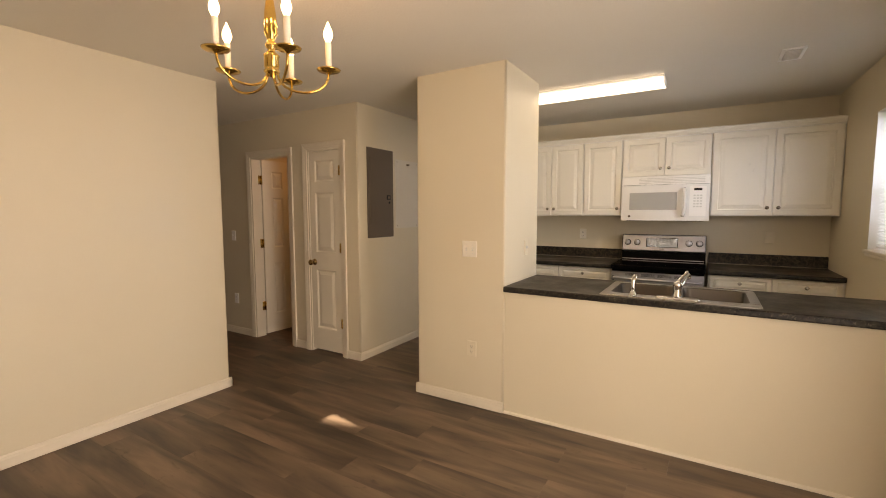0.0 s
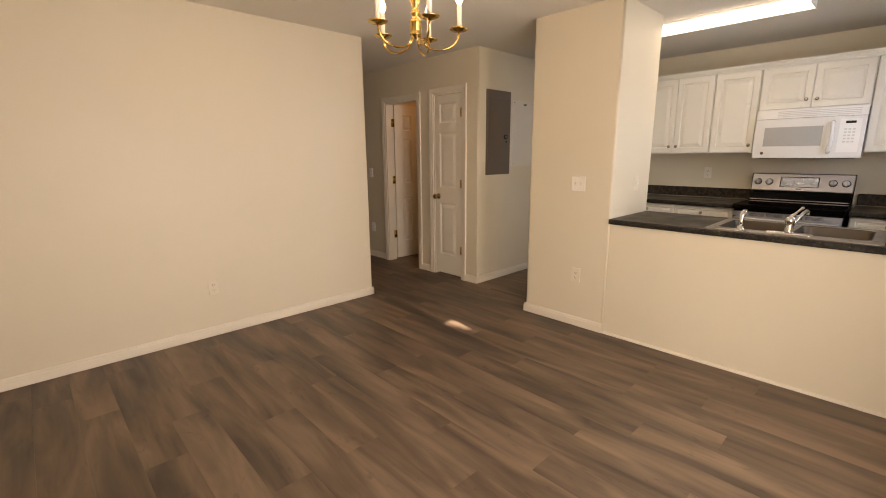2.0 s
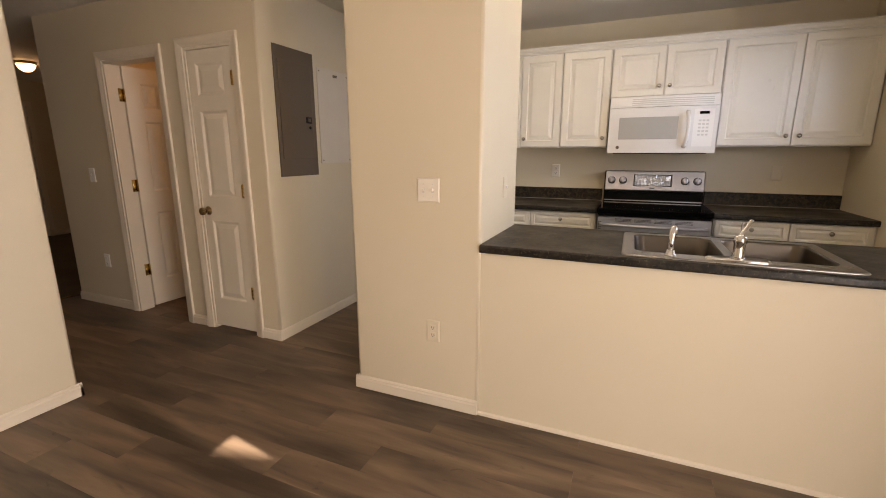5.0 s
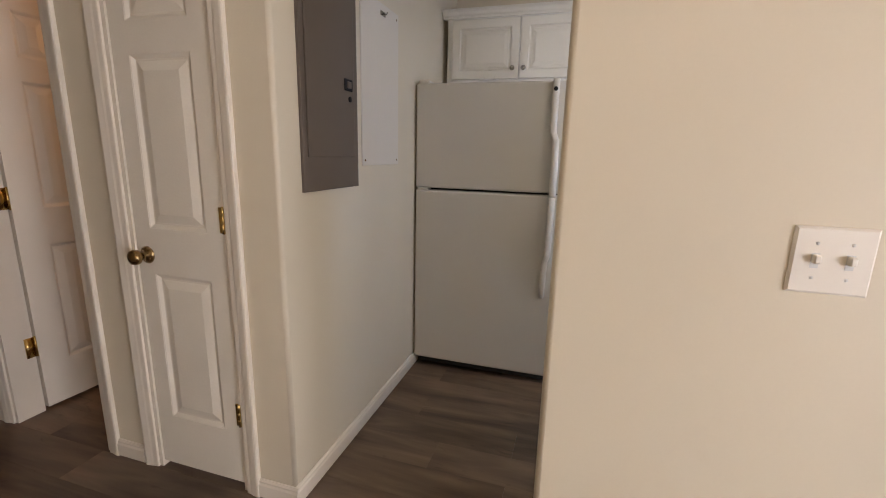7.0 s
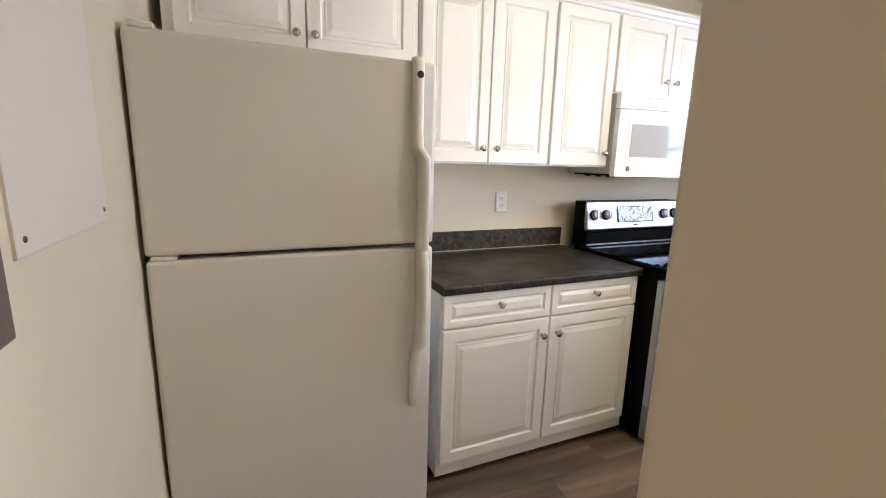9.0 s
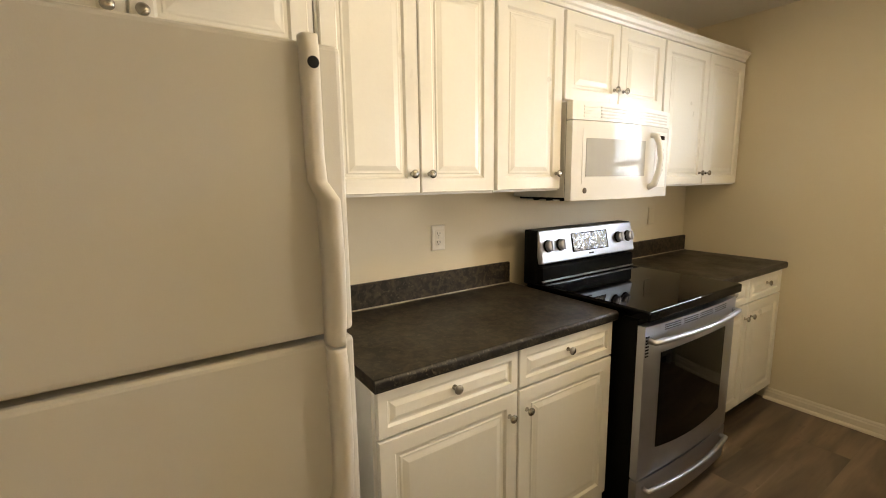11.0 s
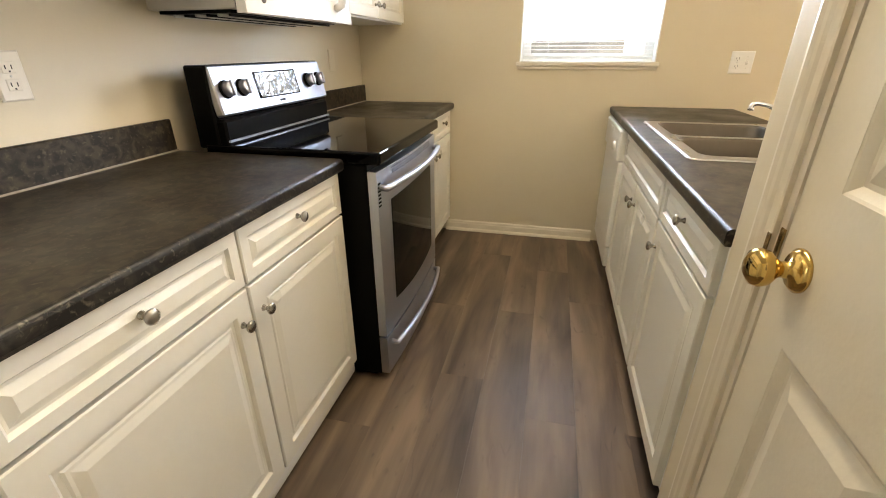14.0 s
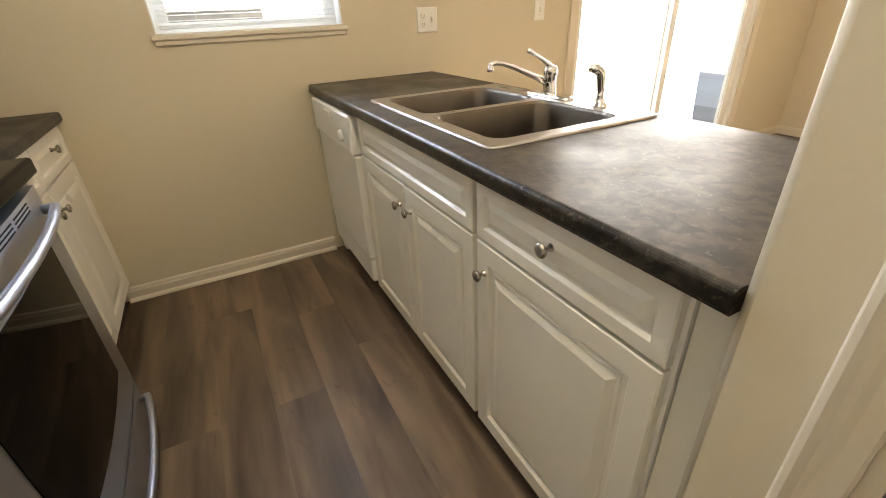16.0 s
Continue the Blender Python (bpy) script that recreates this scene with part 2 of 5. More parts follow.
def plank_material():
    m = bpy.data.materials.new("vinyl_plank")
    m.use_nodes = True
    nt = m.node_tree
    b, L = nt.nodes["Principled BSDF"], nt.links.new
    info, co = nt.nodes.new("ShaderNodeObjectInfo"), nt.nodes.new("ShaderNodeTexCoord")
    shift = nt.nodes.new("ShaderNodeVectorMath")
    shift.operation = "SCALE"
    shift.inputs[0].default_value = (37.0, 91.0, 13.0)
    L(info.outputs["Random"], shift.inputs["Scale"])
    add = nt.nodes.new("ShaderNodeVectorMath")
    L(co.outputs["Object"], add.inputs[0])
    L(shift.outputs[0], add.inputs[1])
    def noise_at(stretch, scale, detail, distort):
        mp, n = nt.nodes.new("ShaderNodeMapping"), nt.nodes.new("ShaderNodeTexNoise")
        mp.inputs["Scale"].default_value = stretch
        L(add.outputs[0], mp.inputs[0])
        L(mp.outputs[0], n.inputs["Vector"])
        n.inputs["Scale"].default_value, n.inputs["Detail"].default_value, n.inputs["Distortion"].default_value = scale, detail, distort
        return n
    broad, grain, knot = noise_at((0.7, 4.4, 1), 1.7, 3, 0.6), noise_at((1.0, 16, 1), 4.0, 7, 0.8), noise_at((2.6, 8, 1), 2.6, 2, 1.5)
    ramp = nt.nodes.new("ShaderNodeValToRGB")
    e = ramp.color_ramp.elements
    e[0].position, e[0].color = 0.32, (0.050, 0.035, 0.0235, 1)
    e[1].position, e[1].color = 0.66, (0.238, 0.169, 0.114, 1)
    mid = e.new(0.5)
    mid.color = (0.143, 0.098, 0.065, 1)
    m1 = nt.nodes.new("ShaderNodeMath")
    m1.operation = "MULTIPLY_ADD"
    L(grain.outputs[0], m1.inputs[0])
    m1.inputs[1].default_value = 0.09
    m2 = nt.nodes.new("ShaderNodeMath")
    m2.operation = "MULTIPLY_ADD"
    L(broad.outputs[0], m2.inputs[0])
    m2.inputs[1].default_value = 0.80
    m3 = nt.nodes.new("ShaderNodeMath")
    m3.operation = "MULTIPLY_ADD"
    L(info.outputs["Random"], m3.inputs[0])
    m3.inputs[1].default_value, m3.inputs[2].default_value = 0.05, 0.02
    L(m3.outputs[0], m2.inputs[2])
    L(m2.outputs[0], m1.inputs[2])
    L(m1.outputs[0], ramp.inputs[0])
    k = nt.nodes.new("ShaderNodeMapRange")
    k.inputs[1].default_value, k.inputs[2].default_value, k.inputs[3].default_value, k.inputs[4].default_value = 0.64, 0.80, 1.0, 0.62
    L(knot.outputs[0], k.inputs[0])
    mul = nt.nodes.new("ShaderNodeVectorMath")
    mul.operation = "SCALE"
    L(ramp.outputs[0], mul.inputs[0])
    L(k.outputs[0], mul.inputs["Scale"])
    L(mul.outputs[0], b.inputs["Base Color"])
    rr = nt.nodes.new("ShaderNodeMapRange")
    rr.inputs[3].default_value, rr.inputs[4].default_value = 0.36, 0.56
    L(broad.outputs[0], rr.inputs[0])
    L(rr.outputs[0], b.inputs["Roughness"])
    bp = nt.nodes.new("ShaderNodeBump")
    bp.inputs["Strength"].default_value, bp.inputs["Distance"].default_value = 0.15, 0.001
    L(grain.outputs[0], bp.inputs["Height"])
    L(bp.outputs[0], b.inputs["Normal"])
    return m


PLANK = plank_material()
DWWHITE = material("dishwasher_enamel", (0.80, 0.79, 0.74), 0.5, vary=0.02)
CAULK = material("pale_caulk", (0.30, 0.27, 0.22), 0.6, vary=0.25, scale=9)
IVORY = material("ivory_plastic", (0.76, 0.71, 0.61), 0.35, vary=0.02)
PAINTED = material("painted_plate", (0.68, 0.605, 0.46), 0.4, vary=0.03)

# ---- mesh helpers ----
def box(bm, x0, x1, y0, y1, z0, z1, bevel=0.0, segments=1):
    r = bmesh.ops.create_cube(bm, size=1.0, matrix=Matrix.LocRotScale(((x0 + x1) / 2, (y0 + y1) / 2, (z0 + z1) / 2), None, (x1 - x0, y1 - y0, z1 - z0)))
    if bevel:
        edges = list({e for v in r["verts"] for e in v.link_edges})
        bmesh.ops.bevel(bm, geom=edges, offset=bevel, segments=segments, affect="EDGES", profile=0.5)
    return bm


def boxes(*rows, bevel=0.0):
    bm = bmesh.new()
    for r in rows:
        box(bm, *r, bevel=bevel)
    return bm


def panelled(bm, m, w, h, profile):
    """A rectangle w by h in m's x and z, its face towards m's -y, stepped in by (inset, outward) rows; closed behind."""
    rings = []
    for inset, out in profile:
        rings.append([bm.verts.new(m @ Vector((x, -out, z))) for x, z in ((inset, inset), (w - inset, inset), (w - inset, h - inset), (inset, h - inset))])
    for a, b in zip(rings, rings[1:]):
        for i in range(4):
            bm.faces.new((a[i], a[(i + 1) % 4], b[(i + 1) % 4], b[i]))
    bm.faces.new(rings[-1])
    bm.faces.new(rings[0][::-1])
    return bm


def lathe(bm, m, profile, n=20):
    """Turns (radius, height) rows about m's z."""
    rings = []
    for r, z in profile:
        rings.append([bm.verts.new(m @ Vector((max(r, 1e-4) * math.cos(2 * math.pi * i / n), max(r, 1e-4) * math.sin(2 * math.pi * i / n), z))) for i in range(n)])
    for a, b in zip(rings, rings[1:]):
        for i in range(n):
            bm.faces.new((a[i], a[(i + 1) % n], b[(i + 1) % n], b[i]))
    bm.faces.new(rings[0][::-1])
    bm.faces.new(rings[-1])
    for f in bm.faces:
        f.smooth = True
    return bm


def tube(bm, points, radius, n=10):
    """A round bar along points; radius a number or one for each point."""
    pts = [Vector(p) for p in points]
    radii = radius if isinstance(radius, (list, tuple)) else [radius] * len(pts)
    rings, side = [], None
    for i, p in enumerate(pts):
        way = (pts[min(i + 1, len(pts) - 1)] - pts[max(i - 1, 0)]).normalized()
        if side is None:
            side = way.orthogonal().normalized()
        side = (side - way * side.dot(way)).normalized()
        other = way.cross(side)
        rings.append([bm.verts.new(p + radii[i] * (math.cos(2 * math.pi * k / n) * side + math.sin(2 * math.pi * k / n) * other)) for k in range(n)])
    for a, b in zip(rings, rings[1:]):
        for k in range(n):
            f = bm.faces.new((a[k], a[(k + 1) % n], b[(k + 1) % n], b[k]))
            f.smooth = True
    bm.faces.new(rings[0][::-1])
    bm.faces.new(rings[-1])
    return bm


def sweep(bm, outline, p0, p1, up=Vector((0, 0, 1))):
    """A moulding: outline rows (outward, height) drawn along p0 to p1; outward is to the right of the way."""
    p0, p1 = Vector(p0), Vector(p1)
    out = (p1 - p0).normalized().cross(up)
    a = [bm.verts.new(p0 + out * o + up * h) for o, h in outline]
    b = [bm.verts.new(p1 + out * o + up * h) for o, h in outline]
    n = len(outline)
    for i in range(n):
        bm.faces.new((a[i], a[(i + 1) % n], b[(i + 1) % n], b[i]))
    bm.faces.new(a[::-1])
    bm.faces.new(b)
    return bm


def finish(bm):
    bmesh.ops.recalc_face_normals(bm, faces=bm.faces)
    return bm


def mesh_from(name, bm, mat, shift=Vector()):
    finish(bm)
    me = bpy.data.meshes.new(name)
    bmesh.ops.translate(bm, vec=-shift, verts=bm.verts)
    bm.to_mesh(me)
    bm.free()
    me.materials.append(mat)
    return me


def thing(name, at, label, category, group="", kind=""):
    ob = new(name)
    ob.empty_display_size = 0.05
    ob.location = at
    return tagged(ob, label, category, group, kind)


def root_place(ob):
    while ob.parent:
        ob = ob.parent
    return Vector(ob.location)


def part(name, bm, mat, parent, label=""):
    ob = new(name, mesh_from(name, bm, mat, root_place(parent)))
    ob.parent = parent
    return tagged(ob, label)


def solid(name, bm, mat, label, category, kind="", group=""):
    ob = new(name, mesh_from(name, bm, mat))
    return tagged(ob, label, category, group, kind)



# ---- structure ----
PY = 3.768


def wall(name, label, *rows):
    return solid(name, boxes(*rows), WALL, label, "wall", "structure")


wall("wall_east", "cream painted outer wall with window and patio door openings",
     (XE, XE + 0.13, YS - 0.12, 0.17, 0, CEIL), (XE, XE + 0.13, 0.17, 2.06, 2.04, CEIL), (XE, XE + 0.13, 2.06, 3.56, 0, CEIL),
     (XE, XE + 0.13, 3.56, 4.36, 0, 1.145), (XE, XE + 0.13, 3.56, 4.36, 2.09, CEIL), (XE, XE + 0.13, 4.36, YB + 0.12, 0, CEIL))
wall("wall_back", "cream painted kitchen wall behind the cabinets", (-2.985, XE, YB, YB + 0.12, 0, CEIL))
wall("wall_south", "cream painted dining room end wall", (XW - 0.115, XE, YS - 0.12, YS, 0, CEIL))
wall("wall_west", "cream painted dining room side wall", (XW - 0.115, XW, YS, 2.39, 0, CEIL))
wall("wall_hall_south", "cream painted hall wall", (-9.4, XW - 0.115, 2.275, 2.39, 0, CEIL))
wall("wall_hall_north", "cream painted hall wall with two door openings",
     (-5.28, -4.45, HALL, HALL + 0.115, 0, CEIL), (-4.45, -3.825, HALL, HALL + 0.115, 2.035, CEIL), (-3.825, -3.545, HALL, HALL + 0.115, 0, CEIL),
     (-3.545, -3.09, HALL, HALL + 0.115, 2.05, CEIL), (-3.09, -2.87, HALL, HALL + 0.115, 0, CEIL))
wall("wall_panel", "cream painted wall carrying the breaker panel", (-2.985, -2.87, HALL + 0.115, YB, 0, CEIL))
wall("wall_entry_return", "cream painted entry side wall", (-5.28, -5.165, HALL + 0.115, 6.0, 0, CEIL))
wall("wall_entry_far", "cream painted entry wall round the front door", (-9.52, -9.4, 2.275, 4.21, 0, CEIL), (-9.52, -9.4, 4.21, 5.13, 2.06, CEIL), (-9.52, -9.4, 5.13, 6.12, 0, CEIL))
wall("wall_entry_north", "cream painted entry end wall", (-9.4, -5.165, 6.0, 6.12, 0, CEIL))
wall("wall_bath", "cream painted bathroom walls", (-5.165, -3.6, 5.2, 5.3, 0, CEIL), (-3.7, -3.6, HALL + 0.115, 5.2, 0, CEIL))
wall("wall_column", "cream painted pantry block beside the counter",
     (-1.986, -1.257, 3.10, 3.2, 0, CEIL), (-1.986, -1.872, 3.2, PY, 0, CEIL), (-1.412, -1.257, 3.2, PY, 0, CEIL), (-1.872, -1.412, 3.2, PY, 2.04, CEIL))


def round_corner(name, x, y, r=0.014):
    """Rounds a wall's upright outer edge at (x, y), as plaster corner bead does."""
    me = bpy.data.objects[name].data
    bm = bmesh.new()
    bm.from_mesh(me)
    edges = [e for e in bm.edges if all(abs(v.co.x - x) < 0.001 and abs(v.co.y - y) < 0.001 for v in e.verts)]
    for f in bmesh.ops.bevel(bm, geom=edges, offset=r, segments=5, affect="EDGES", profile=0.5)["faces"]:
        f.smooth = True
    bm.to_mesh(me)
    bm.free()


round_corner("wall_hall_north", -2.87, HALL)
round_corner("wall_west", XW, 2.39)
for corner_x, corner_y in ((-1.986, 3.10), (-1.986, PY), (-1.257, 3.10), (-1.257, PY)):
    round_corner("wall_column", corner_x, corner_y)
wall("wall_half", "cream painted half wall under the counter", (-1.257, XE, 3.112, 3.21, 0, 0.872))
solid("ceiling", boxes((-9.52, XE + 0.13, YS - 0.12, 6.12, CEIL, CEIL + 0.1)), CEILM, "off-white painted ceiling with light texture", "ceiling", "structure")
floor = solid("floor", boxes((-5.45, XE + 0.13, YS - 0.12, YB + 0.12, -0.12, -0.008)), SUBFLOOR, "grey-brown wood-look vinyl plank floor", "floor", "structure")
solid("floor_entry", boxes((-9.5, -5.475, 2.3, 6.0, -0.12, 0.0)), ENTRYM, "dark brown entry floor", "floor", "structure")
solid("floor_threshold", boxes((-5.475, -5.45, 2.39, 3.415, -0.05, 0.006), bevel=0.002), BRASSDARK, "narrow metal strip between hall and entry floors", "threshold", "structure")

BASE = ((0, 0), (0.014, 0), (0.014, 0.052), (0.010, 0.060), (0.010, 0.067), (0.004, 0.075), (0, 0.075))
SHOE = ((0.014, 0), (0.028, 0), (0.026, 0.010), (0.020, 0.017), (0.014, 0.019))


def baseboard(*runs, shoe=False):
    bm = bmesh.new()
    for (x0, y0), (x1, y1) in runs:
        sweep(bm, BASE, (x0, y0, 0 if shoe else 0.004), (x1, y1, 0 if shoe else 0.004))
        if shoe:
            sweep(bm, SHOE, (x0, y0, 0), (x1, y1, 0))
    return solid("baseboard", bm, TRIM, "cream painted moulded baseboard", "baseboard", "structure")


baseboard(((XW, YS), (XW, 2.404)))
baseboard(((XW + 0.014, 2.39), (-9.4, 2.39)))
baseboard(((XE, YS), (XW, YS)))
baseboard(((-2.0, 3.10), (-1.257, 3.10)))
baseboard(((-1.986, PY), (-1.986, 3.10)))
baseboard(((-5.28, HALL), (-4.512, HALL)), ((-3.765, HALL), (-3.613, HALL)), ((-3.03, HALL), (-2.856, HALL)))
baseboard(((-2.87, HALL), (-2.87, 4.7)))
baseboard(((-5.28, 6.0), (-5.28, HALL)))
baseboard(((-9.4, 2.39), (-9.4, 4.14)), ((-9.4, 5.2), (-9.4, 6.0)))
baseboard(((XE, 4.83), (XE, 3.785)), shoe=True)
baseboard(((XE, 3.11), (XE, 2.13)), ((XE, 0.10), (XE, YS)))
bm = bmesh.new()
sweep(bm, ((0, 0), (0.012, 0), (0.010, 0.012), (0.0, 0.018)), (-1.257, 3.112, 0), (XE, 3.112, 0))
solid("trim", bm, TRIM, "thin painted quarter-round at the half wall", "trim", "structure")


def casing(parent, x0, x1, top, y, side, width=0.062):
    """Moulded, mitred door trim round an opening in a wall along x; side -1 faces -y, +1 faces +y. Each leg and the head are parts."""
    shape = ((0, 0), (0, 0.008), (0.003, 0.010), (0.020, 0.011), (0.028, 0.0135), (0.036, 0.0145), (width - 0.010, 0.017), (width - 0.003, 0.016), (width, 0.013), (width, 0))
    def strip(ends):
        bm = bmesh.new()
        a, b = ([bm.verts.new((e(u)[0], y + side * t, e(u)[1])) for u, t in shape] for e in ends)
        n = len(shape)
        for k in range(n):
            bm.faces.new((a[k], a[(k + 1) % n], b[(k + 1) % n], b[k]))
        bm.faces.new(a[::-1])
        bm.faces.new(b)
        return bm
    part("casing_leg", strip((lambda u: (x0 - u, 0.0), lambda u: (x0 - u, top + u - 0.0004))), TRIM, parent)
    part("casing_leg", strip((lambda u: (x1 + u, 0.0), lambda u: (x1 + u, top + u - 0.0004))), TRIM, parent)
    part("casing_head", strip((lambda u: (x0 - u, top + u), lambda u: (x1 + u, top + u))), TRIM, parent)


def jambs(parent, x0, x1, top, y0, y1):
    part("jamb", boxes((x0, x0 + 0.018, y0, y1, 0, top)), TRIM, parent)
    part("jamb", boxes((x1 - 0.018, x1, y0, y1, 0, top)), TRIM, parent)
    part("jamb", boxes((x0 + 0.018, x1 - 0.018, y0, y1, top - 0.018, top)), TRIM, parent)


def leaf(parent, w, h, panels, m, stile=0.085, mat=None):
    """A moulded door leaf, w by h, face to -y at y 0, 35 mm thick, placed by m; both faces panelled."""
    mat = mat or DOORM
    bm = bmesh.new()
    cols = sorted({(p[0], p[1]) for p in panels})
    xs = [0.0] + [x for c in cols for x in c] + [w]
    for i in range(0, len(xs), 2):
        box(bm, xs[i], xs[i + 1], 0, 0.035, 0, h)
    rows = sorted({(p[2], p[3]) for p in panels})
    zs = [0.0] + [z for r in rows for z in r] + [h]
    for c in cols:
        for i in range(0, len(zs), 2):
            box(bm, c[0], c[1], 0, 0.035, zs[i], zs[i + 1])
        for r in rows:
            box(bm, c[0], c[1], 0.013, 0.022, r[0], r[1])
    bmesh.ops.transform(bm, matrix=m, verts=bm.verts)
    slab = part("leaf", bm, mat, parent)
    prof = ((0.0, -0.0125), (0.0, -0.0005), (0.004, -0.002), (0.015, -0.0105), (0.022, -0.0105), (0.028, -0.0085), (0.054, -0.001))
    for p in panels:
        for k in (0, 1):
            bm = bmesh.new()
            base = pose(p[0], 0, p[2]) if not k else pose(p[1], 0.035, p[2], 0, 0, 180)
            panelled(bm, m @ base, p[1] - p[0], p[3] - p[2], prof)
            part("panel", bm, mat, slab)
    return slab


KNOB = ((0.033, 0.0), (0.033, 0.004), (0.026, 0.010), (0.013, 0.014), (0.012, 0.026), (0.016, 0.032), (0.0265, 0.042), (0.029, 0.052), (0.026, 0.062), (0.014, 0.069), (0.0, 0.070))


def door_knob(parent, m, mat):
    """m: its z points out of the door."""
    return part("door_knob", lathe(bmesh.new(), m, KNOB, 28), mat, parent, "round brass door knob")


def hinge(parent, x, y, z, mat, side=-1):
    bm = bmesh.new()
    lathe(bm, pose(x, y + side * 0.006, z - 0.045), ((0.0, -0.005), (0.006, 0), (0.006, 0.029), (0.0052, 0.030), (0.006, 0.031), (0.006, 0.059), (0.0052, 0.060), (0.006, 0.061), (0.006, 0.09), (0.0, 0.095)), 10)
    box(bm, x - 0.018, x - 0.001, y - 0.004, y + 0.002, z - 0.045, z + 0.045)
    return part("hinge", bm, mat, parent, "brass butt hinge")


# closet door in the hall
d = thing("door_1", (-3.3175, HALL, 0), "closed narrow white three-panel closet door with brass knob", "door", kind="structure")
casing(d, -3.545, -3.09, 2.05, HALL, -1)
jambs(d, -3.545, -3.09, 2.05, HALL, HALL + 0.115)
s = leaf(d, 0.413, 2.0, [(0.075, 0.338, 0.222, 0.825), (0.075, 0.338, 1.0, 1.60), (0.075, 0.338, 1.705, 1.915)], pose(-3.524, HALL + 0.006, 0.028))
door_knob(s, pose(-3.475, HALL + 0.006, 0.925, 90), BRASSDARK)
for z in (0.33, 1.08, 1.83):
    hinge(s, -3.103, HALL + 0.004, z, BRASS)

# bathroom door, standing open into the lit bathroom
d = thing("door_2", (-4.14, HALL, 0), "open white panelled bathroom door with polished brass hinges", "door", kind="structure")
casing(d, -4.45, -3.825, 2.035, HALL, -1)
jambs(d, -4.45, -3.825, 2.035, HALL, HALL + 0.115)
two = [(a, b, z0, z1) for a, b in ((0.12, 0.265), (0.325, 0.47)) for z0, z1 in ((0.22, 0.82), (1.0, 1.58), (1.68, 1.88))]
s = leaf(d, 0.59, 2.0, two, pose(-4.418, HALL + 0.122, 0.02, 0, 0, 87))
for z in (0.35, 1.075, 1.795):
    bm = boxes((-4.432, -4.426, HALL + 0.078, HALL + 0.114, z - 0.05, z + 0.05))
    lathe(bm, pose(-4.426, HALL + 0.12, z - 0.05), ((0.0, -0.004), (0.006, 0), (0.006, 0.1), (0.0, 0.104)), 8)
    part("hinge", bm, BRASS, s, "polished brass butt hinge")

# pantry door in the block
d = thing("door_3", (-1.635, PY, 0), "closed narrow white pantry door with polished brass knob", "door", kind="structure")
casing(d, -1.872, -1.412, 2.04, PY, 1, 0.055)
jambs(d, -1.872, -1.412, 2.04, PY - 0.1, PY)
s = leaf(d, 0.418, 2.0, [(0.085, 0.333, 0.222, 0.80), (0.085, 0.333, 1.04, 1.60), (0.085, 0.333, 1.705, 1.915)], pose(-1.433, PY - 0.003, 0.025, 0, 0, 180))
door_knob(s, pose(-1.492, PY - 0.003, 0.942, -90), BRASS)
part("strike_plate", boxes((-1.431, -1.419, PY - 0.002, PY + 0.002, 0.928, 0.982), (-1.414, -1.404, PY + 0.0085, PY + 0.0115, 0.938, 0.968), bevel=0.001), BRASSDARK, d, "aged brass strike plate")

# front door far down the entry
d = thing("door_4", (-9.4, 4.67, 0), "closed white panelled front door with small bright glass light", "door", kind="structure")
part("casing_leg", boxes((-9.4, -9.382, 4.14, 4.21, 0, 2.13)), TRIM, d)
part("casing_leg", boxes((-9.4, -9.382, 5.13, 5.2, 0, 2.13)), TRIM, d)
part("casing_head", boxes((-9.4, -9.382, 4.21, 5.13, 2.06, 2.13)), TRIM, d)
fr = [(a, b, z0, z1) for a, b in ((0.13, 0.41), (0.51, 0.79)) for z0, z1 in ((0.22, 0.62), (0.78, 1.5))]
s = leaf(d, 0.92, 2.05, fr, pose(-9.41, 4.21, 0.005, 0, 0, 90))
part("glass_light", boxes((-9.408, -9.400, 4.46, 4.88, 1.77, 1.91)), LITE, s, "bright small window in the front door")
door_knob(s, pose(-9.41, 5.06, 0.95, 0, 90), BRASSDARK)

# kitchen window
w = thing("window_1", (XE, 3.96, 1.17), "white single-hung kitchen window with open mini blinds", "window", kind="structure")
part("window_sill", boxes((XE - 0.022, XE + 0.09, 3.54, 4.38, 1.145, 1.17), bevel=0.005), TRIM, w)
part("sill_apron", boxes((XE - 0.012, XE, 3.55, 4.37, 1.125, 1.145), bevel=0.003), TRIM, w)
for name, row in (("reveal", (XE, XE + 0.09, 3.56, 3.566, 1.17, 2.09)), ("reveal", (XE, XE + 0.09, 4.354, 4.36, 1.17, 2.09)), ("reveal", (XE, XE + 0.09, 3.566, 4.354, 2.084, 2.09))):
    part(name, boxes(row), WHITEP, w)
fy0, fy1, fz0, fz1, fx = 3.566, 4.354, 1.17, 2.084, XE + 0.09
part("window_frame", boxes((fx, fx + 0.04, fy0, fy0 + 0.035, fz0, fz1), (fx, fx + 0.04, fy1 - 0.035, fy1, fz0, fz1), (fx, fx + 0.04, fy0 + 0.035, fy1 - 0.035, fz0, fz0 + 0.04), (fx, fx + 0.04, fy0 + 0.035, fy1 - 0.035, fz1 - 0.035, fz1)), WHITEP, w)
part("meeting_rail", boxes((fx + 0.004, fx + 0.036, fy0 + 0.035, fy1 - 0.035, 1.535, 1.58), bevel=0.004), WHITEP, w)
